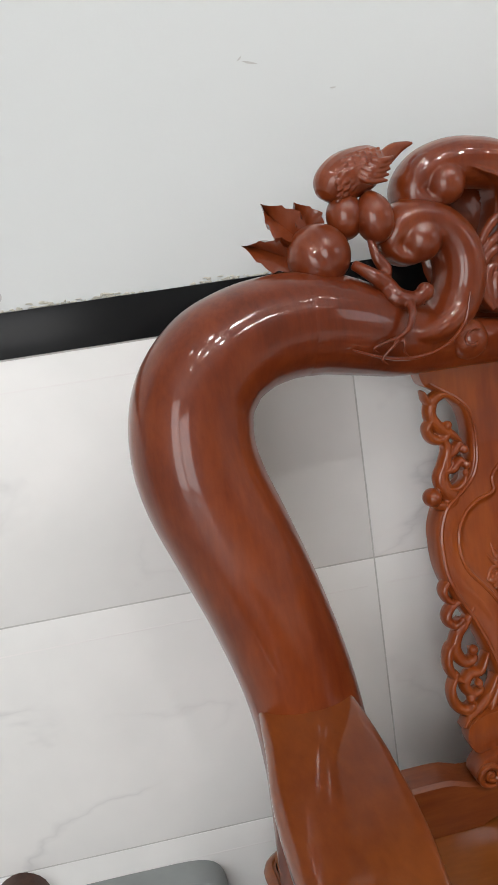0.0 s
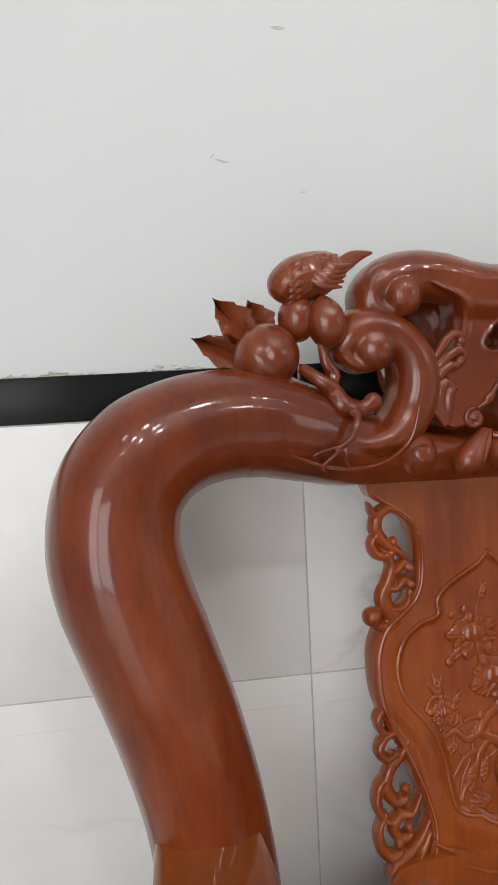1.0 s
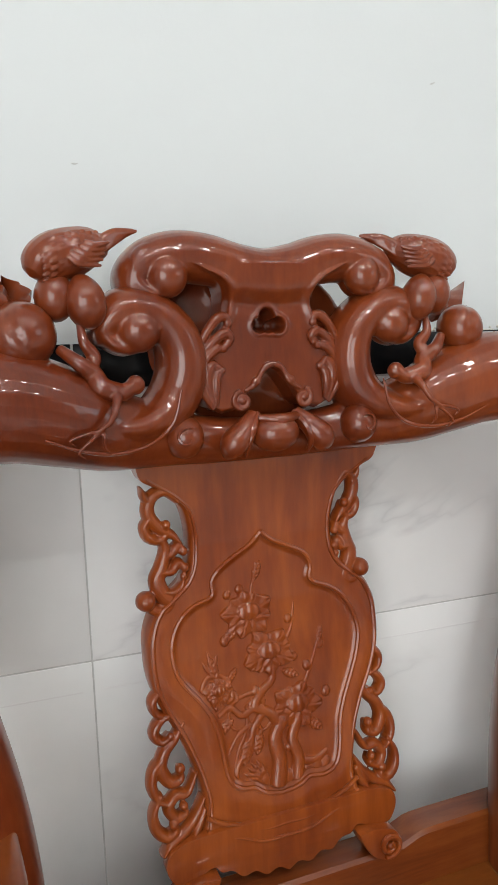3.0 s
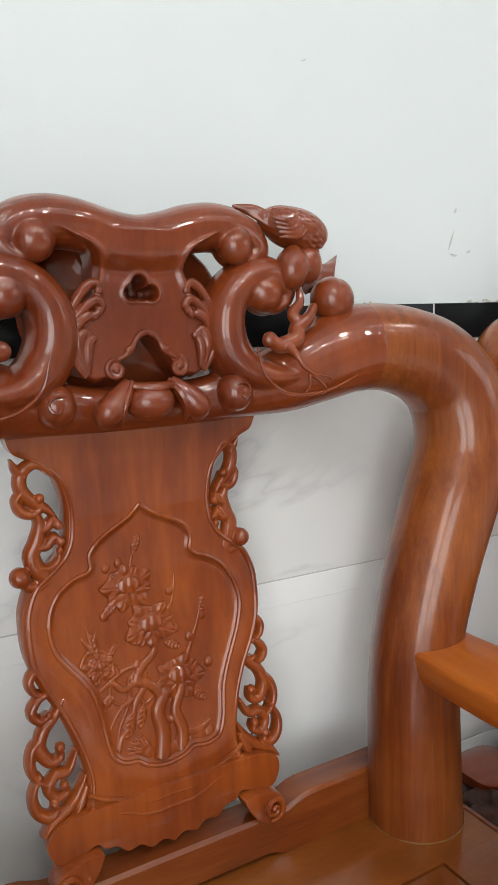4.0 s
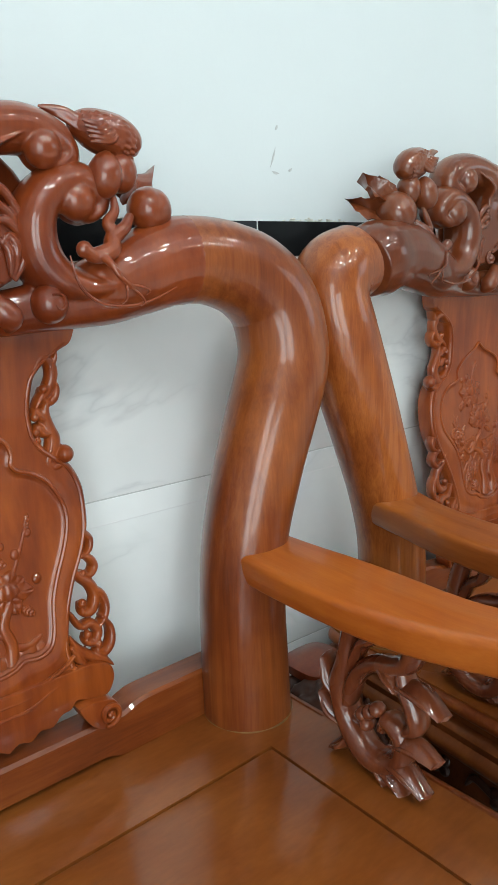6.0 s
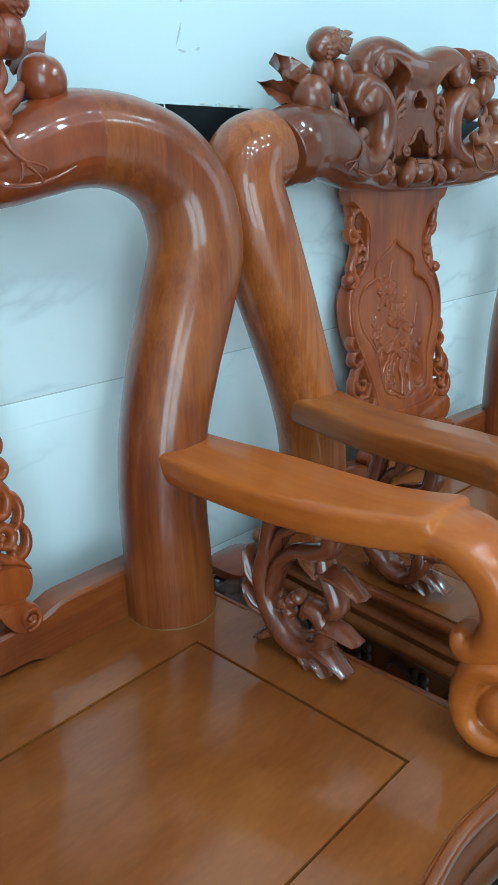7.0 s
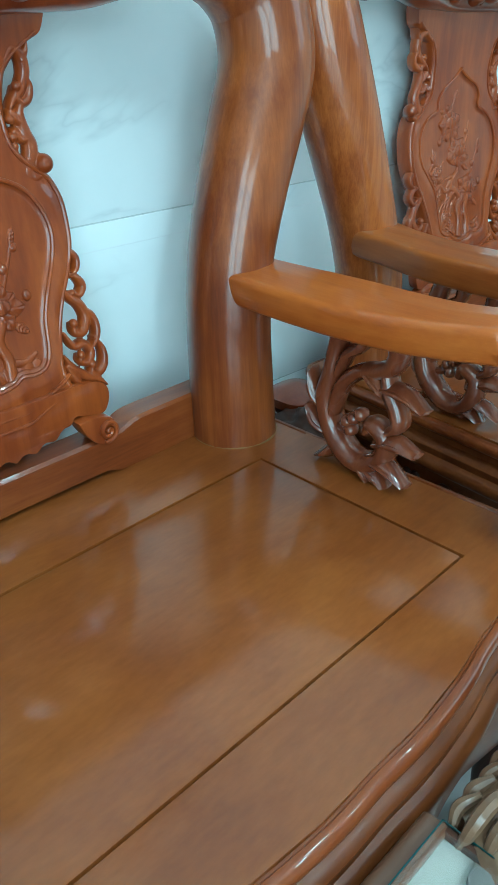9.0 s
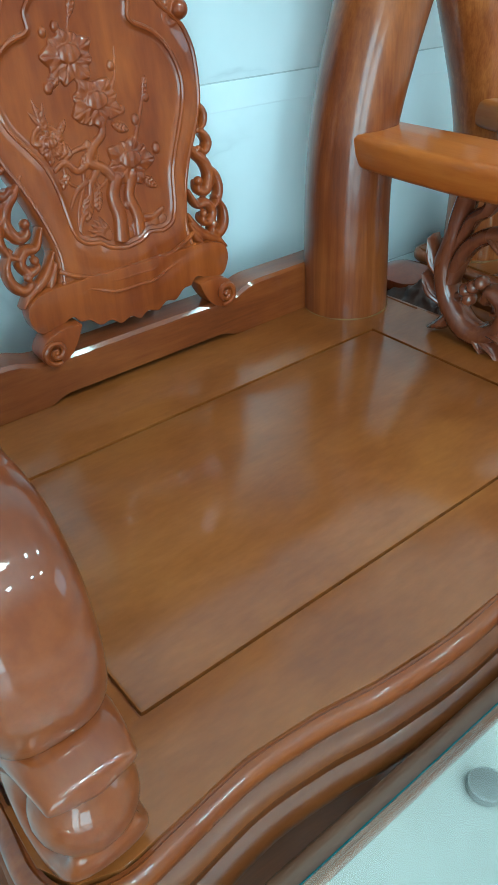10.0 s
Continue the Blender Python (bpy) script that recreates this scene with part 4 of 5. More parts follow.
        b.blob((s * 0.179 + off, 0.238, 1.114), (0.018, 0.020, 0.0235), pose(0, 0, 0, 0, s * 10, 0), 14, 20, peach)
        b.blob((s * 0.204 + off, 0.248, 1.120), (0.018, 0.019, 0.022), None, 12, 16)
        part("small_peach", b, crest_mat, ch, "small carved fruit")
        for lb, lt, ld, lw, ln_ in (((0.244, 0.256, 1.098), (0.272, 0.286, 1.134), (1, 0.2, -0.3), 0.019, 3), ((0.244, 0.254, 1.084), (0.284, 0.298, 1.108), (0.3, 0.3, -1), 0.017, 3), ((0.232, 0.262, 1.10), (0.246, 0.284, 1.128), (1, 0, 0), 0.017, 3)):
            b = Build()
            leaf(b, (s * lb[0] + off, lb[1], lb[2]), (s * lt[0] + off, lt[1], lt[2]), (s * ld[0], ld[1], ld[2]), lw, 0.011, ln_)
            part("leaf", b, crest_mat, ch, "pointed toothed leaf")
        # bird
        b = Build()
        body = [(0.156, 0.262, 1.166), (0.171, 0.258, 1.164), (0.187, 0.254, 1.159), (0.203, 0.250, 1.154), (0.215, 0.247, 1.148), (0.222, 0.245, 1.140)]
        girth = [0.010, 0.0185, 0.0225, 0.0225, 0.0185, 0.010]
        b.tube(at_side(body), girth, 18, 6)
        for i, (dx, dz) in enumerate(((0.0, 0.0), (0.003, -0.006), (-0.003, 0.005), (0.001, 0.009), (0.006, -0.011))):
            b.tube(at_side([(0.162, 0.250, 1.165 + dz * 0.4), (0.147, 0.256, 1.174 + dz * 0.32), (0.127 + dx, 0.263, 1.179 + dz * 0.2)]), [(0.005, 0.003), (0.0045, 0.0028), (0.0018, 0.001)], 8, 5)
        for r_ in range(9):
            for k in range(7):
                a = -1.25 + k * 0.31 + (0.15 if r_ % 2 else 0)
                x = 0.160 + r_ * 0.0064
                c = np.array([np.interp(x, [p[0] for p in body], [p[j] for p in body]) for j in (1, 2)])
                rr = float(np.interp(x, [p[0] for p in body], girth)) * 0.965
                b.blob((s * x + off, c[0] - rr * math.cos(a), c[1] + rr * math.sin(a)), (0.0048, 0.0011 + 0.0016 * abs(math.sin(a)), 0.0013 + 0.0014 * math.cos(a)), pose(0, 0, 0, 0, s * 30, 0), 5, 7)
        for k in range(5):
            b.tube(at_side([(0.194 - 0.004 * k, 0.231, 1.154 + 0.003 * k), (0.184 - 0.004 * k, 0.230, 1.147 + 0.004 * k), (0.164 - 0.002 * k, 0.235, 1.146 + 0.005 * k)]), [0.002, 0.0034, 0.0015], 6, 4)
        part("carved_bird", b, crest_mat, ch, "small carved bird with hatched feathers", fuse=0.0009, soft=1)
        # twisted twig under the fruit
        b = Build()
        b.tube(at_side([(0.205, 0.235, 1.075), (0.19, 0.224, 1.062), (0.178, 0.228, 1.052), (0.172, 0.222, 1.040), (0.155, 0.225, 1.035), (0.143, 0.222, 1.040)]), [0.005, 0.007, 0.009, 0.010, 0.009, 0.006], 10, 5)
        b.tube(at_side([(0.186, 0.238, 1.10), (0.184, 0.23, 1.08), (0.176, 0.232, 1.066), (0.186, 0.222, 1.052)]), [0.003, 0.005, 0.007, 0.005], 10, 5)
        b.tube(at_side([(0.160, 0.224, 1.036), (0.163, 0.208, 1.026), (0.170, 0.202, 1.012), (0.182, 0.2015, 1.004)]), [0.006, 0.0042, 0.003, 0.0016], 8, 5)
        for ex, ez in ((0.205, 0.998), (0.198, 0.987), (0.176, 0.990)):
            b.tube(at_side([(0.176, 0.2045, 1.005), ((0.176 + ex) / 2, 0.2015, (1.008 + ez) / 2), (ex, 0.2038, ez), (ex - 0.006, 0.2048, ez - 0.006)]), [0.0018, 0.0018, 0.0016, 0.0008], 8, 4)
        b.blob((s * 0.142 + off, 0.224, 1.041), (0.009, 0.008, 0.009), None, 8, 10)
        part("twig", b, crest_mat, ch, "gnarled carved twig", fuse=0.0013, soft=2)
    # splat
    b = Build()
    b.sheet(splat_front(), 0.024)
    splat_ob = part("splat", b, SPLAT_WOOD, ch, "waisted back splat with a framed medallion", angle=60)
    b = Build()
    ml = np.vstack([MEDAL_LOOP[::2], MEDAL_LOOP[:1]])
    b.tube([(x, bend(z) + 0.0004, z) for x, z in ml], (0.0028), 8, 2)
    part("medallion_bead", b, SPLAT_WOOD, splat_ob)
    for s in (-1, 1):
        b = Build()
        zz = np.linspace(0.58, 0.944, 60)
        b.tube([(s * (half_width(z) - 0.006), bend(z) + 0.0002, z) for z in zz], taper(60, 0.0022, 0.0030, 0.0016), 8, 2)
        part("edge_bead", b, SPLAT_WOOD, splat_ob)
    b = Build()
    hb = [(0.0, 0.511), (0.012, 0.518), (0.026, 0.514), (0.038, 0.522), (0.052, 0.520), (0.064, 0.530), (0.076, 0.532), (0.084, 0.540), (0.100, 0.535), (0.122, 0.532), (0.131, 0.542), (0.134, 0.556), (0.129, 0.569), (0.112, 0.577), (0.092, 0.579)]
    ho = [tuple(p) for p in catmull(hb, 4)]
    b.prism(ho + [(-x, z) for x, z in reversed(ho[1:])], 0.2375, 0.256, "y")
    part("splat_base", b, SPLAT_WOOD, ch, "lobed lower edge of the splat", bevel=0.0025)
    for k in range(2):
        b = Build()
        xs = np.linspace(-0.088, 0.088, 41)
        b.tube([(x, 0.2384 + 0.17 * (0.566 + 3.6 * x * x - 0.013 * k - 0.56), 0.566 + 3.6 * x * x - 0.013 * k + 0.0012 * math.cos(x * 120)) for x in xs], 0.0026 - 0.0005 * k, 8, 2)
        part("ripple", b, SPLAT_WOOD, splat_ob)
    part("flower_relief", flower_relief(), SPLAT_WOOD, splat_ob, "low relief of peonies on a branch")
    # arms
    for s in (-1, 1):
        ax = 0.008 if s < 0 else 0.0
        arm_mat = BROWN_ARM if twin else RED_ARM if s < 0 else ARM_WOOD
        rows = []
        ys = [0.215, 0.19, 0.16, 0.12, 0.06, 0.0, -0.06, -0.10, -0.135, -0.158, -0.166]
        inner = [0.276, 0.275, 0.273, 0.271, 0.2715, 0.275, 0.284, 0.294, 0.304, 0.311, 0.315]
        if twin:
            inner = [0.274, 0.274, 0.279, 0.291, 0.297, 0.294, 0.292, 0.297, 0.304, 0.311, 0.315]
        outer = [0.362, 0.364, 0.367, 0.371, 0.379, 0.381, 0.380, 0.382, 0.388, 0.396, 0.394]
        topz = [0.686, 0.686, 0.685, 0.684, 0.682, 0.681, 0.681, 0.682, 0.684, 0.685, 0.684]
        path = catmull(list(zip(ys, inner, outer, topz)), 5)
        sec = [(0.0, -0.006), (0.03, -0.0015), (0.08, 0.0), (0.5, 0.0025), (0.92, 0.0), (0.97, -0.0015), (1.0, -0.006), (0.99, -0.022), (0.95, -0.036), (0.88, -0.041), (0.12, -0.041), (0.05, -0.036), (0.01, -0.022)]
        b = Build()
        k = len(sec)
        v = [(s * (i_ + (o_ - i_) * u), y, t_ + w - 0.012 * math.exp(-((u - 0.5) / 0.35) ** 2) * 0) for y, i_, o_, t_ in path for u, w in sec]
        nn = len(path)
        f = [(i * k + j, i * k + (j + 1) % k, (i + 1) * k + (j + 1) % k, (i + 1) * k + j) for i in range(nn - 1) for j in range(k)]
        f += [tuple(range(k)), tuple((nn - 1) * k + j for j in range(k))]
        b.add(v, f)
        b.tube([(s * (0.353 - ax), -0.12, 0.662), (s * (0.354 - ax), -0.155, 0.664), (s * (0.354 - ax), -0.190, 0.657), (s * (0.353 - ax), -0.218, 0.638), (s * (0.352 - ax), -0.232, 0.608), (s * (0.351 - ax), -0.230, 0.578), (s * (0.350 - ax), -0.216, 0.558), (s * (0.349 - ax), -0.198, 0.557), (s * (0.349 - ax), -0.190, 0.570)], [(0.017, 0.038), (0.019, 0.040), (0.022, 0.040), (0.023, 0.037), (0.022, 0.034), (0.020, 0.032), (0.018, 0.030), (0.015, 0.027), (0.009, 0.020)], 24, 7, flat=(1, 0, 0), power=2.6)
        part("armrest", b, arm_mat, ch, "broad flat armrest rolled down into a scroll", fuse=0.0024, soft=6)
        b = Build()
        b.tube([(s * (0.348 - ax), y, z) for y, z in ((-0.264, 0.545), (-0.240, 0.549), (-0.218, 0.541), (-0.207, 0.517), (-0.207, 0.491), (-0.219, 0.472), (-0.240, 0.4675), (-0.257, 0.478), (-0.261, 0.491))], [(0.009, 0.026), (0.0135, 0.030), (0.0165, 0.032), (0.0175, 0.032), (0.0165, 0.032), (0.0155, 0.032), (0.0135, 0.030), (0.010, 0.027), (0.006, 0.020)], 22, 6, flat=(1, 0, 0), power=2.5)
        b.blob((s * (0.348 - ax), -0.241, 0.506), (0.031, 0.029, 0.030), None, 18, 24)
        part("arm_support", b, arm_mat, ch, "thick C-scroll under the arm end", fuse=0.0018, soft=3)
        # carved leaf bracket under the arm
        b = Build()
        bx = s * 0.337

        def br(ps):
            return [(bx + s * d, y, z) for y, z, d in ps]
        b.tube(br([(0.035, 0.645, 0.0), (0.045, 0.61, 0.002), (0.050, 0.575, 0.0), (0.058, 0.54, 0.0), (0.050, 0.50, 0.002), (0.022, 0.470, 0.0), (-0.008, 0.466, 0.0), (-0.03, 0.485, 0.002), (-0.032, 0.512, 0.0), (-0.014, 0.524, 0.0), (-0.004, 0.51, 0.0)]), [(0.011, 0.018), (0.012, 0.018), (0.012, 0.020), (0.014, 0.021), (0.015, 0.021), (0.015, 0.021), (0.014, 0.021), (0.013, 0.020), (0.012, 0.018), (0.011, 0.017), (0.007, 0.012)], 14, 6, flat=(1, 0, 0))
        b.tube(br([(0.048, 0.52, 0.0), (0.035, 0.56, 0.0), (0.010, 0.585, 0.0), (-0.020, 0.595, 0.0), (-0.040, 0.61, 0.0), (-0.045, 0.645, 0.0)]), [(0.008, 0.015), (0.010, 0.016), (0.010, 0.016), (0.011, 0.017), (0.012, 0.018), (0.012, 0.018)], 14, 6, flat=(1, 0, 0))
        b.tube(br([(0.05, 0.555, 0.0), (0.03, 0.6, 0.0), (0.008, 0.62, 0.0), (0.003, 0.65, 0.0)]), [(0.007, 0.012), (0.008, 0.015), (0.008, 0.015), (0.009, 0.016)], 12, 6, flat=(1, 0, 0))
        b.tube(br([(-0.03, 0.595, 0.0), (-0.035, 0.575, 0.0), (-0.045, 0.555, 0.0), (-0.05, 0.535, 0.0), (-0.035, 0.52, 0.0)]), [(0.008, 0.014), (0.010, 0.016), (0.011, 0.016), (0.010, 0.016), (0.006, 0.012)], 12, 6, flat=(1, 0, 0))
        bracket_ob = part("arm_bracket", b, BRACKET_WOOD, ch, "glossy carved scroll bracket under the arm")
        for q0, q1, w in (((0.055, 0.52), (0.078, 0.572), 0.010), ((0.05, 0.49), (0.082, 0.525), 0.010), ((-0.02, 0.575), (-0.088, 0.566), 0.010), ((-0.02, 0.50), (-0.082, 0.508), 0.013), ((-0.005, 0.475), (-0.070, 0.462), 0.010), ((0.0, 0.465), (-0.045, 0.446), 0.010), ((0.005, 0.468), (-0.02, 0.446), 0.009), ((0.04, 0.48), (0.066, 0.456), 0.009), ((0.0, 0.59), (-0.03, 0.57), 0.008)):
            mid = ((q0[0] + q1[0]) / 2 + 0.12 * (q1[1] - q0[1]), (q0[1] + q1[1]) / 2 - 0.12 * (q1[0] - q0[0]))
            b = Build()
            b.tube([(bx + s * 0.004, *q0), (bx - s * 0.004, *mid), (bx - s * 0.008, *q1)], [(w * 0.7, 0.013), (w, 0.017), (w * 0.35, 0.012)], 12, 6, flat=(1, 0, 0), power=1.4)
            b.tube([(bx - s * 0.012, *q0), (bx - s * 0.019, *mid), (bx - s * 0.015, *q1)], [0.002, 0.0035, 0.0015], 8, 5)
            part("bracket_leaf", b, BRACKET_WOOD, bracket_ob, "faceted carved leaf")
        b = Build()
        for q in ((0.012, 0.525), (0.002, 0.533), (0.016, 0.508), (0.022, 0.518)):
            b.blob((bx - s * 0.006, *q), (0.012, 0.009, 0.009), None, 8, 10)
        b.tube([(bx, 0.045, 0.50), (bx - s * 0.004, 0.028, 0.507), (bx - s * 0.004, 0.014, 0.515)], [0.006, 0.006, 0.005], 8, 5)
        part("bracket_bud", b, BRACKET_WOOD, bracket_ob)
    return ch


make_chair(RED_POST, POST_WOOD, pose(0, 0, 0), "reddish lacquered hardwood armchair with carved crest, against the tiled wall")
make_chair(GOLD_POST, POST_WOOD, pose(0.892, -0.019, 0, 0, 0, -4.1), "golden-brown striped hardwood armchair, twin of the red one beside it", True)


# ---- dark root stool between the chairs ----
def root_stool():
    t = thing("root_stool", "dark gnarled root-wood stool in the gap between the chairs", "stool", "", pose(0.452, 0.19, 0))
    b = Build()
    rng = random.Random(3)

    def lump(x, y, z):
        d = 1 + 0.35 * noise.noise(Vector((x, y, z)) * 2.2) + 0.12 * noise.noise(Vector((x, y, z)) * 7)
        return x * d, y * d, z * d
    def boxy(x, y, z):
        e = 2 / 3.4
        return lump(*(math.copysign(abs(c) ** e, c) for c in (x, y, z)))
    b.blob((0, 0, 0.205), (0.056, 0.085, 0.205), None, 34, 44, boxy)
    b.blob((-0.012, -0.01, 0.395), (0.046, 0.062, 0.042), None, 24, 30, lump)
    for k in range(9):
        b.blob((-0.045 + 0.012 * rng.random(), -0.07 + 0.017 * k, 0.36 + 0.05 * rng.random()), (0.014, 0.013, 0.018), None, 8, 10)
    part("root", b, DARK_WOOD, t, "lumpy carved root", fuse=0.003, soft=2)
    b = Build()
    b.tube([(0.022, 0.045, 0.425), (0.022, 0.045, 0.440)], [0.042, 0.044], 24, 3, power=3.5)
    part("top", b, RED_WOOD, t, "thin reddish top board")
    return t


root_stool()


# ---- tables in front ----
def coffee_table():
    t = thing("coffee_table", "rosy wooden coffee table with a glass top over a pale panel", "table", "", pose(0, 0, 0))
    x0, x1, ya, yb_ = -0.95, 0.018, -0.306, -0.86
    z = 0.42
    b = Build()
    b.tube([(x0, ya - 0.012, z - 0.012), (x1, ya - 0.012, z - 0.012)], [(0.012, 0.0125)] * 2, 16, 2, power=3.5)
    b.box((x0, ya - 0.021, z - 0.024), (x1, ya - 0.012, z))
    part("front_rim", b, PINK_WOOD, t, bevel=0)
    b = Build()
    b.box((x1 - 0.006, yb_, z - 0.03), (x1, ya - 0.021, z - 0.002))
    part("side_rim", b, DARK_WOOD, t, bevel=0.002)
    b = Build()
    b.box((x0, yb_, z - 0.028), (x1 - 0.007, ya - 0.022, z - 0.012))
    part("top_panel", b, PALE_STONE, t)
    b = Build()
    b.box((x0 + 0.01, yb_, z - 0.003), (x1 - 0.001, ya - 0.018, z + 0.005))
    g = part("glass_top", b, GLASS, t, "clear glass sheet with a teal edge", bevel=0.001)
    g.visible_shadow = False
    b = Build()
    b.box((x0 + 0.01, ya - 0.0178, z - 0.003), (x1 - 0.001, ya - 0.0168, z + 0.0045))
    b.box((x1 - 0.001, yb_, z - 0.003), (x1, ya - 0.0168, z + 0.0045))
    part("glass_edge", b, TEAL, t)
    for px, py in ((-0.118, -0.355), (0.0, -0.37), (-0.30, -0.40), (-0.30, -0.36)):
        b = Build()
        b.tube([(px, py, z - 0.012), (px, py, z - 0.0035)], [0.0125, 0.0125], 24, 2)
        part("glass_pad", b, SPACER, t, "round grey pad under the glass")
    b = Build()
    b.box((x0 + 0.02, yb_ + 0.02, z - 0.12), (x1 - 0.02, ya - 0.03, z - 0.029))
    part("apron", b, DARK_WOOD, t, bevel=0.004)
    b = Build()
    rng = random.Random(5)
    for k in range(34):
        xx = x0 + 0.03 + (x1 - x0 - 0.06) * k / 33
        b.blob((xx, ya - 0.024, z - 0.04 - 0.012 * rng.random()), (0.014, 0.010, 0.010), None, 6, 8)
    part("apron_carving", b, DARK_WOOD, t)
    for lx in (x0 + 0.07, x1 - 0.07):
        for ly in (ya - 0.08, yb_ + 0.07):
            b = Build()
            b.tube([(lx, ly, z - 0.1), (lx, ly, 0.15), (lx, ly, 0.006)], [0.035, 0.025, 0.033], 14, 6)
            part("leg", b, DARK_WOOD, t)
    return t


def side_stand():
    t = thing("carved_tea_stand", "tan carved stand with a rope edge and a glass top", "stand", "", pose(0, 0, 0))
    b = Build()

    def lump(x, y, z):
        p = Vector((x, y, z))
        d = 1 + 0.10 * noise.noise(p * 3.1) + 0.07 * noise.noise(p * 8)
        e = 2 / 3.2
        return tuple(math.copysign(abs(c) ** e, c) * d for c in (x, y, z))
    b.blob((0.14, -0.415, 0.375), (0.145, 0.098, 0.072), None, 30, 44, lump)
    for k in range(5):
        b.tube([(0.012 + 0.004 * k, -0.34 - 0.02 * k, 0.40 - 0.012 * k), (0.022 + 0.004 * k, -0.345 - 0.015 * k, 0.435 - 0.004 * k), (0.045 + 0.003 * k, -0.35 - 0.016 * k, 0.448), (0.055, -0.365 - 0.012 * k, 0.449)], [0.003, 0.006, 0.006, 0.003], 8, 5)
    part("carved_body", b, CARVED_TAN, t, "bulging carved apron")
    b = Build()
    for k in range(20):
        xx = 0.02 + 0.02 * k
        b.tube([(xx, -0.330, 0.418), (xx + 0.012, -0.3275, 0.428), (xx + 0.027, -0.336, 0.436)], [0.003, 0.0055 + 0.001 * math.sin(k * 2.3), 0.003], 8, 5)
    part("rope_edge", b, CARVED_TAN, t, "twisted rope border")
    b = Build()
    b.tube([(0.10, -0.372, 0.450), (0.42, -0.372, 0.450)], [(0.013, 0.028)] * 2, 18, 2, flat=(0, 1, 0), power=3)
    b.box((0.085, -0.56, 0.436), (0.42, -0.372, 0.462))
    part("top_frame", b, PINK_WOOD, t, bevel=0.003)
    b = Build()
    b.box((0.108, -0.56, 0.4635), (0.42, -0.344, 0.470))
    g = part("glass_top", b, GLASS, t, "glass sheet with a teal edge", bevel=0.001)
    g.visible_shadow = False
    b = Build()
    b.box((0.107, -0.56, 0.4635), (0.108, -0.344, 0.4695))
    b.box((0.107, -0.344, 0.4635), (0.42, -0.343, 0.4695))
    part("glass_edge", b, TEAL, t)
    b = Build()
    b.tube([(0.17, -0.43, 0.36), (0.17, -0.43, 0.2), (0.15, -0.42, 0.006)], [0.06, 0.04, 0.05], 16, 6)
    part("pedestal", b, DARK_WOOD, t)
    return t


coffee_table()
side_stand()


# ---- small things low on the wall ----
def plug_box():
    t = thing("power_box", "grey plastic wall box with rounded corners, low on the tiles", "box", "", WM @ pose(-0.53, -0.001, 0.287))
    b = Build()
    ol = [(0.115 * math.copysign(abs(math.cos(a)) ** 0.35, math.cos(a)), 0.085 * math.copysign(abs(math.sin(a)) ** 0.35, math.sin(a))) for a in np.linspace(0, 2 * math.pi, 49)[:-1]]
    b.prism(ol, -0.045, 0.0, "y", 0.0)
    part("case", b, GREY_PLASTIC, t, bevel=0.004)
    b = Build()
    b.prism([(x * 0.82, z * 0.78) for x, z in ol], -0.0475, -0.046, "y", 0.0)
    part("cover", b, GREY_PLASTIC, t)
    t2 = thing("round_knob", "round beige knob with a dark ring on the wall", "knob", "", WM @ pose(-0.665, -0.001, 0.375))
    b = Build()
    b.tube([(0, 0, 0), (0, -0.04, 0)], [0.034, 0.032], 24, 3)
    part("ring", b, DARK_WOOD, t2)
    b = Build()
    b.tube([(0, -0.041, 0), (0, -0.052, 0)], [0.027, 0.025], 24, 3)
    part("cap", b, BEIGE_PLASTIC, t2)


plug_box()

# scuffs on the painted wall
for sx, sz, ln, wd, a in ((-0.245, 1.297, 0.012, 0.0018, -15), (-0.255, 1.302, 0.005, 0.0015, 40), (-0.178, 1.432, 0.011, 0.003, -5), (-0.158, 1.263, 0.005, 0.0015, 0), (0.503, 1.165, 0.020, 0.0022, 70), (0.507, 1.145, 0.010, 0.003, -10), (0.535, 1.150, 0.006, 0.003, 30), (0.51, 1.205, 0.006, 0.003, 60), (0.268, 1.372, 0.006, 0.0015, 20), (-0.545, 1.095, 0.006, 0.0018, 80)):
    _t = thing("wall_scuff", "small grey scuff on the white paint", "scuff", "wall scuffs", WM @ pose(sx, 0, sz, 0, -a, 0))
    _b = Build()
    _b.prism([(0.6 * ln * math.cos(q) * (1 + 0.3 * math.sin(3 * q)), 0.6 * wd * math.sin(q)) for q in np.linspace(0, 6.283, 17)[:-1]], -0.0006, 0.0, "y")
    part("mark", _b, SMUDGE, _t)

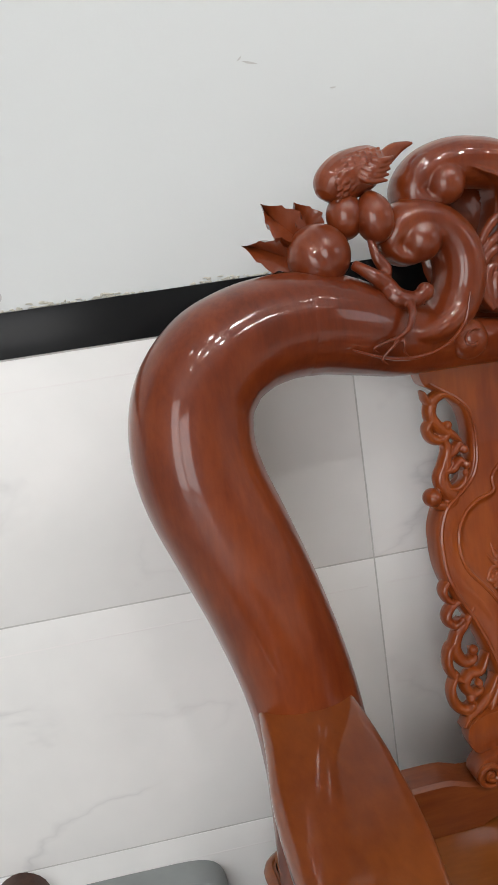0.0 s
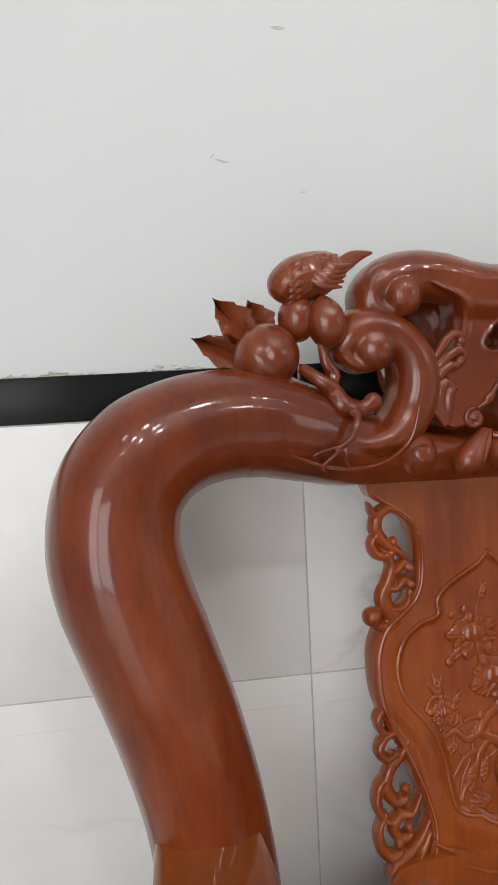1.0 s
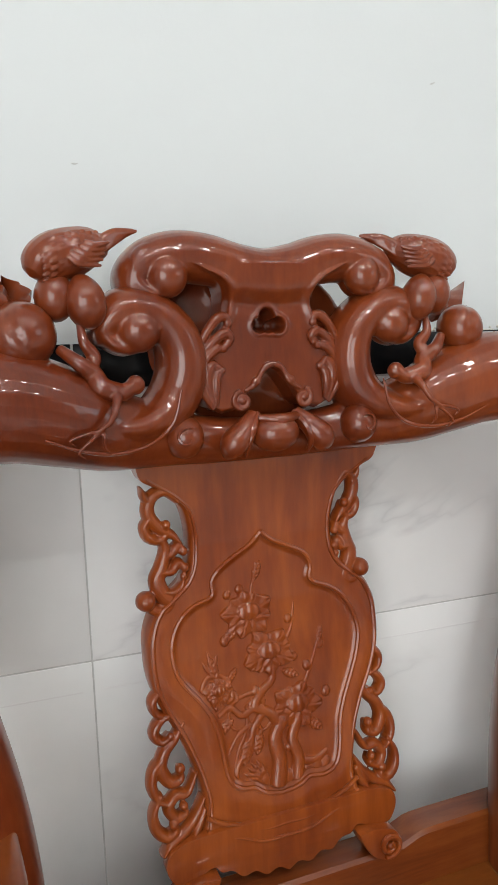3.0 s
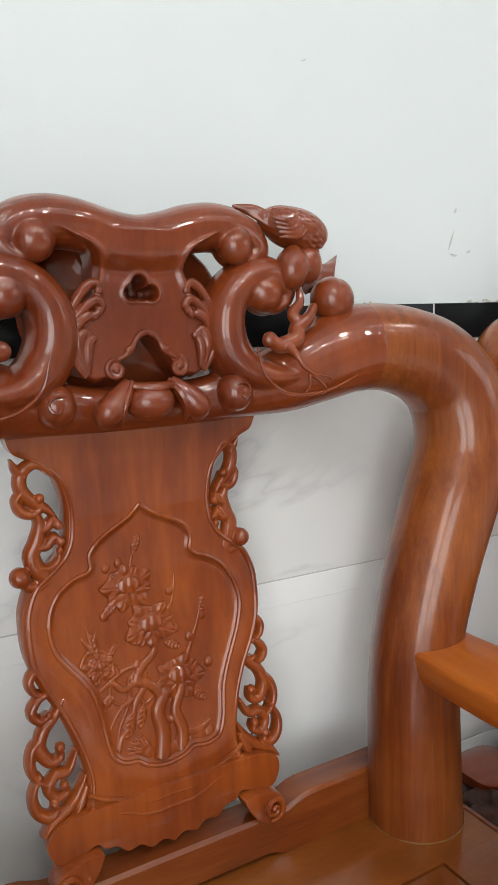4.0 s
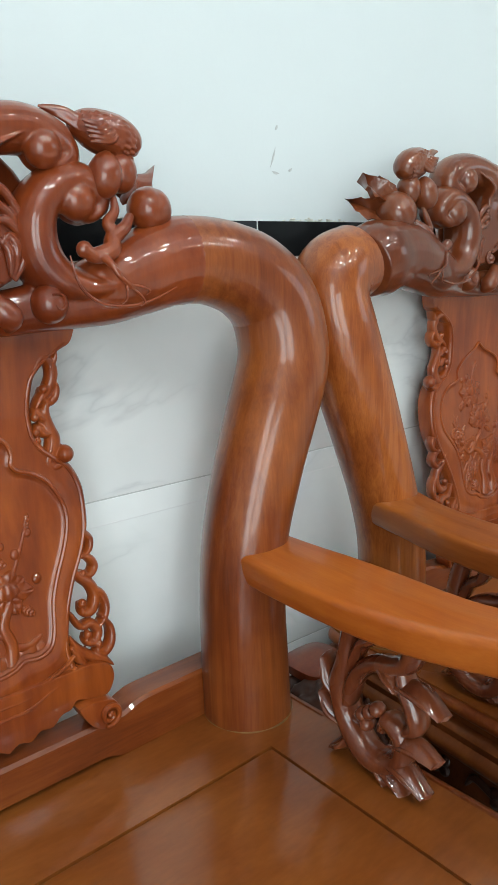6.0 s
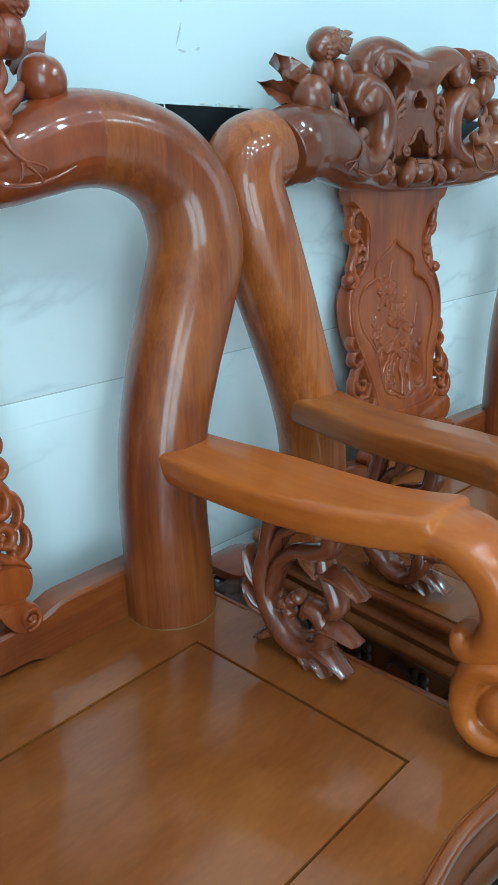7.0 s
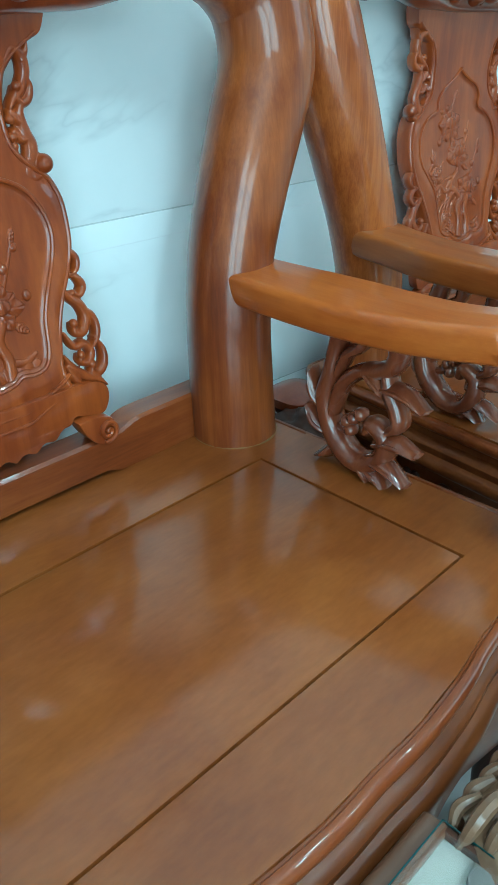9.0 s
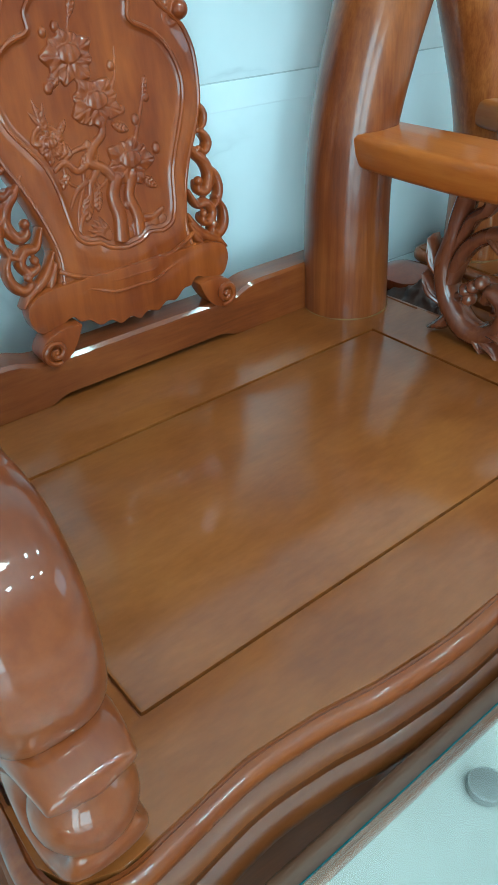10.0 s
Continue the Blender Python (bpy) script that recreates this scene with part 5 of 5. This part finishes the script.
# ---- wall tiles, one by one ----
PITCH, X_JOINT = 0.64, -0.174
tile_b = Build()
tile_b.box((0.0008, -0.007, 0.0008), (PITCH - 0.0008, 0.0, 0.32 - 0.0008))
tile_me = tile_b.mesh("tile", True, 40, 0.0012)
tile_me.materials.append(MARBLE)
top_b = Build()
top_b.box((0.0008, -0.007, 0.0008), (PITCH - 0.0008, 0.0, 0.301 - 0.0008))
top_me = top_b.mesh("tile", True, 40, 0.0012)
top_me.materials.append(MARBLE)
strip_b = Build()
strip_b.box((0.001, -0.0085, 0.0006), (PITCH - 0.001, 0.0, 0.0495))
strip_me = strip_b.mesh("border_tile", True, 40, 0.0015)
strip_me.materials.append(BLACK_TILE)
line_b = Build()
line_b.box((0.012, -0.0072, 0.2845), (PITCH - 0.012, -0.0069, 0.2862))
line_me = line_b.mesh("printed_line", False)
line_me.materials.append(METAL)
for c in range(-4, 6):
    x = X_JOINT + c * PITCH
    for z, me in ((-0.23, None), (0.088, tile_me), (0.408, tile_me), (0.728, top_me), (1.0295, strip_me)):
        if me is None:
            continue
        o = part("border_tile" if me is strip_me else "tile", me, None, wall)
        o.location = (x, 0, z)
        if me is not strip_me:
            p = part("printed_line", line_me, None, o)
            if me is top_me:
                p.location = (0, 0, -0.019)
back = Build()
back.box((-3.0, -0.0064, 0.0), (3.2, -0.0005, 1.0785))
back.box((-3.0, -0.0079, 1.0305), (3.2, -0.0056, 1.0785))
part("grout", back, GROUT, wall)
# crumbly mortar along the top of the border
b = Build()
rng = random.Random(11)
for k in range(1500):
    x = rng.uniform(-1.3, 2.4)
    if math.sin(x * 9) + math.sin(x * 23 + 1) < -0.6:
        continue
    h = rng.uniform(0.0005, 0.0018)
    b.blob((x, -0.0005, 1.0795 + rng.uniform(0, 0.006) * rng.random() ** 2), (rng.uniform(0.001, 0.004), 0.002, h), None, 4, 6)
tagged(part("mortar_crumbs", b, CRUMB), "crumbly yellowish mortar along the black border", "mortar", kind="stuff").matrix_world = WM
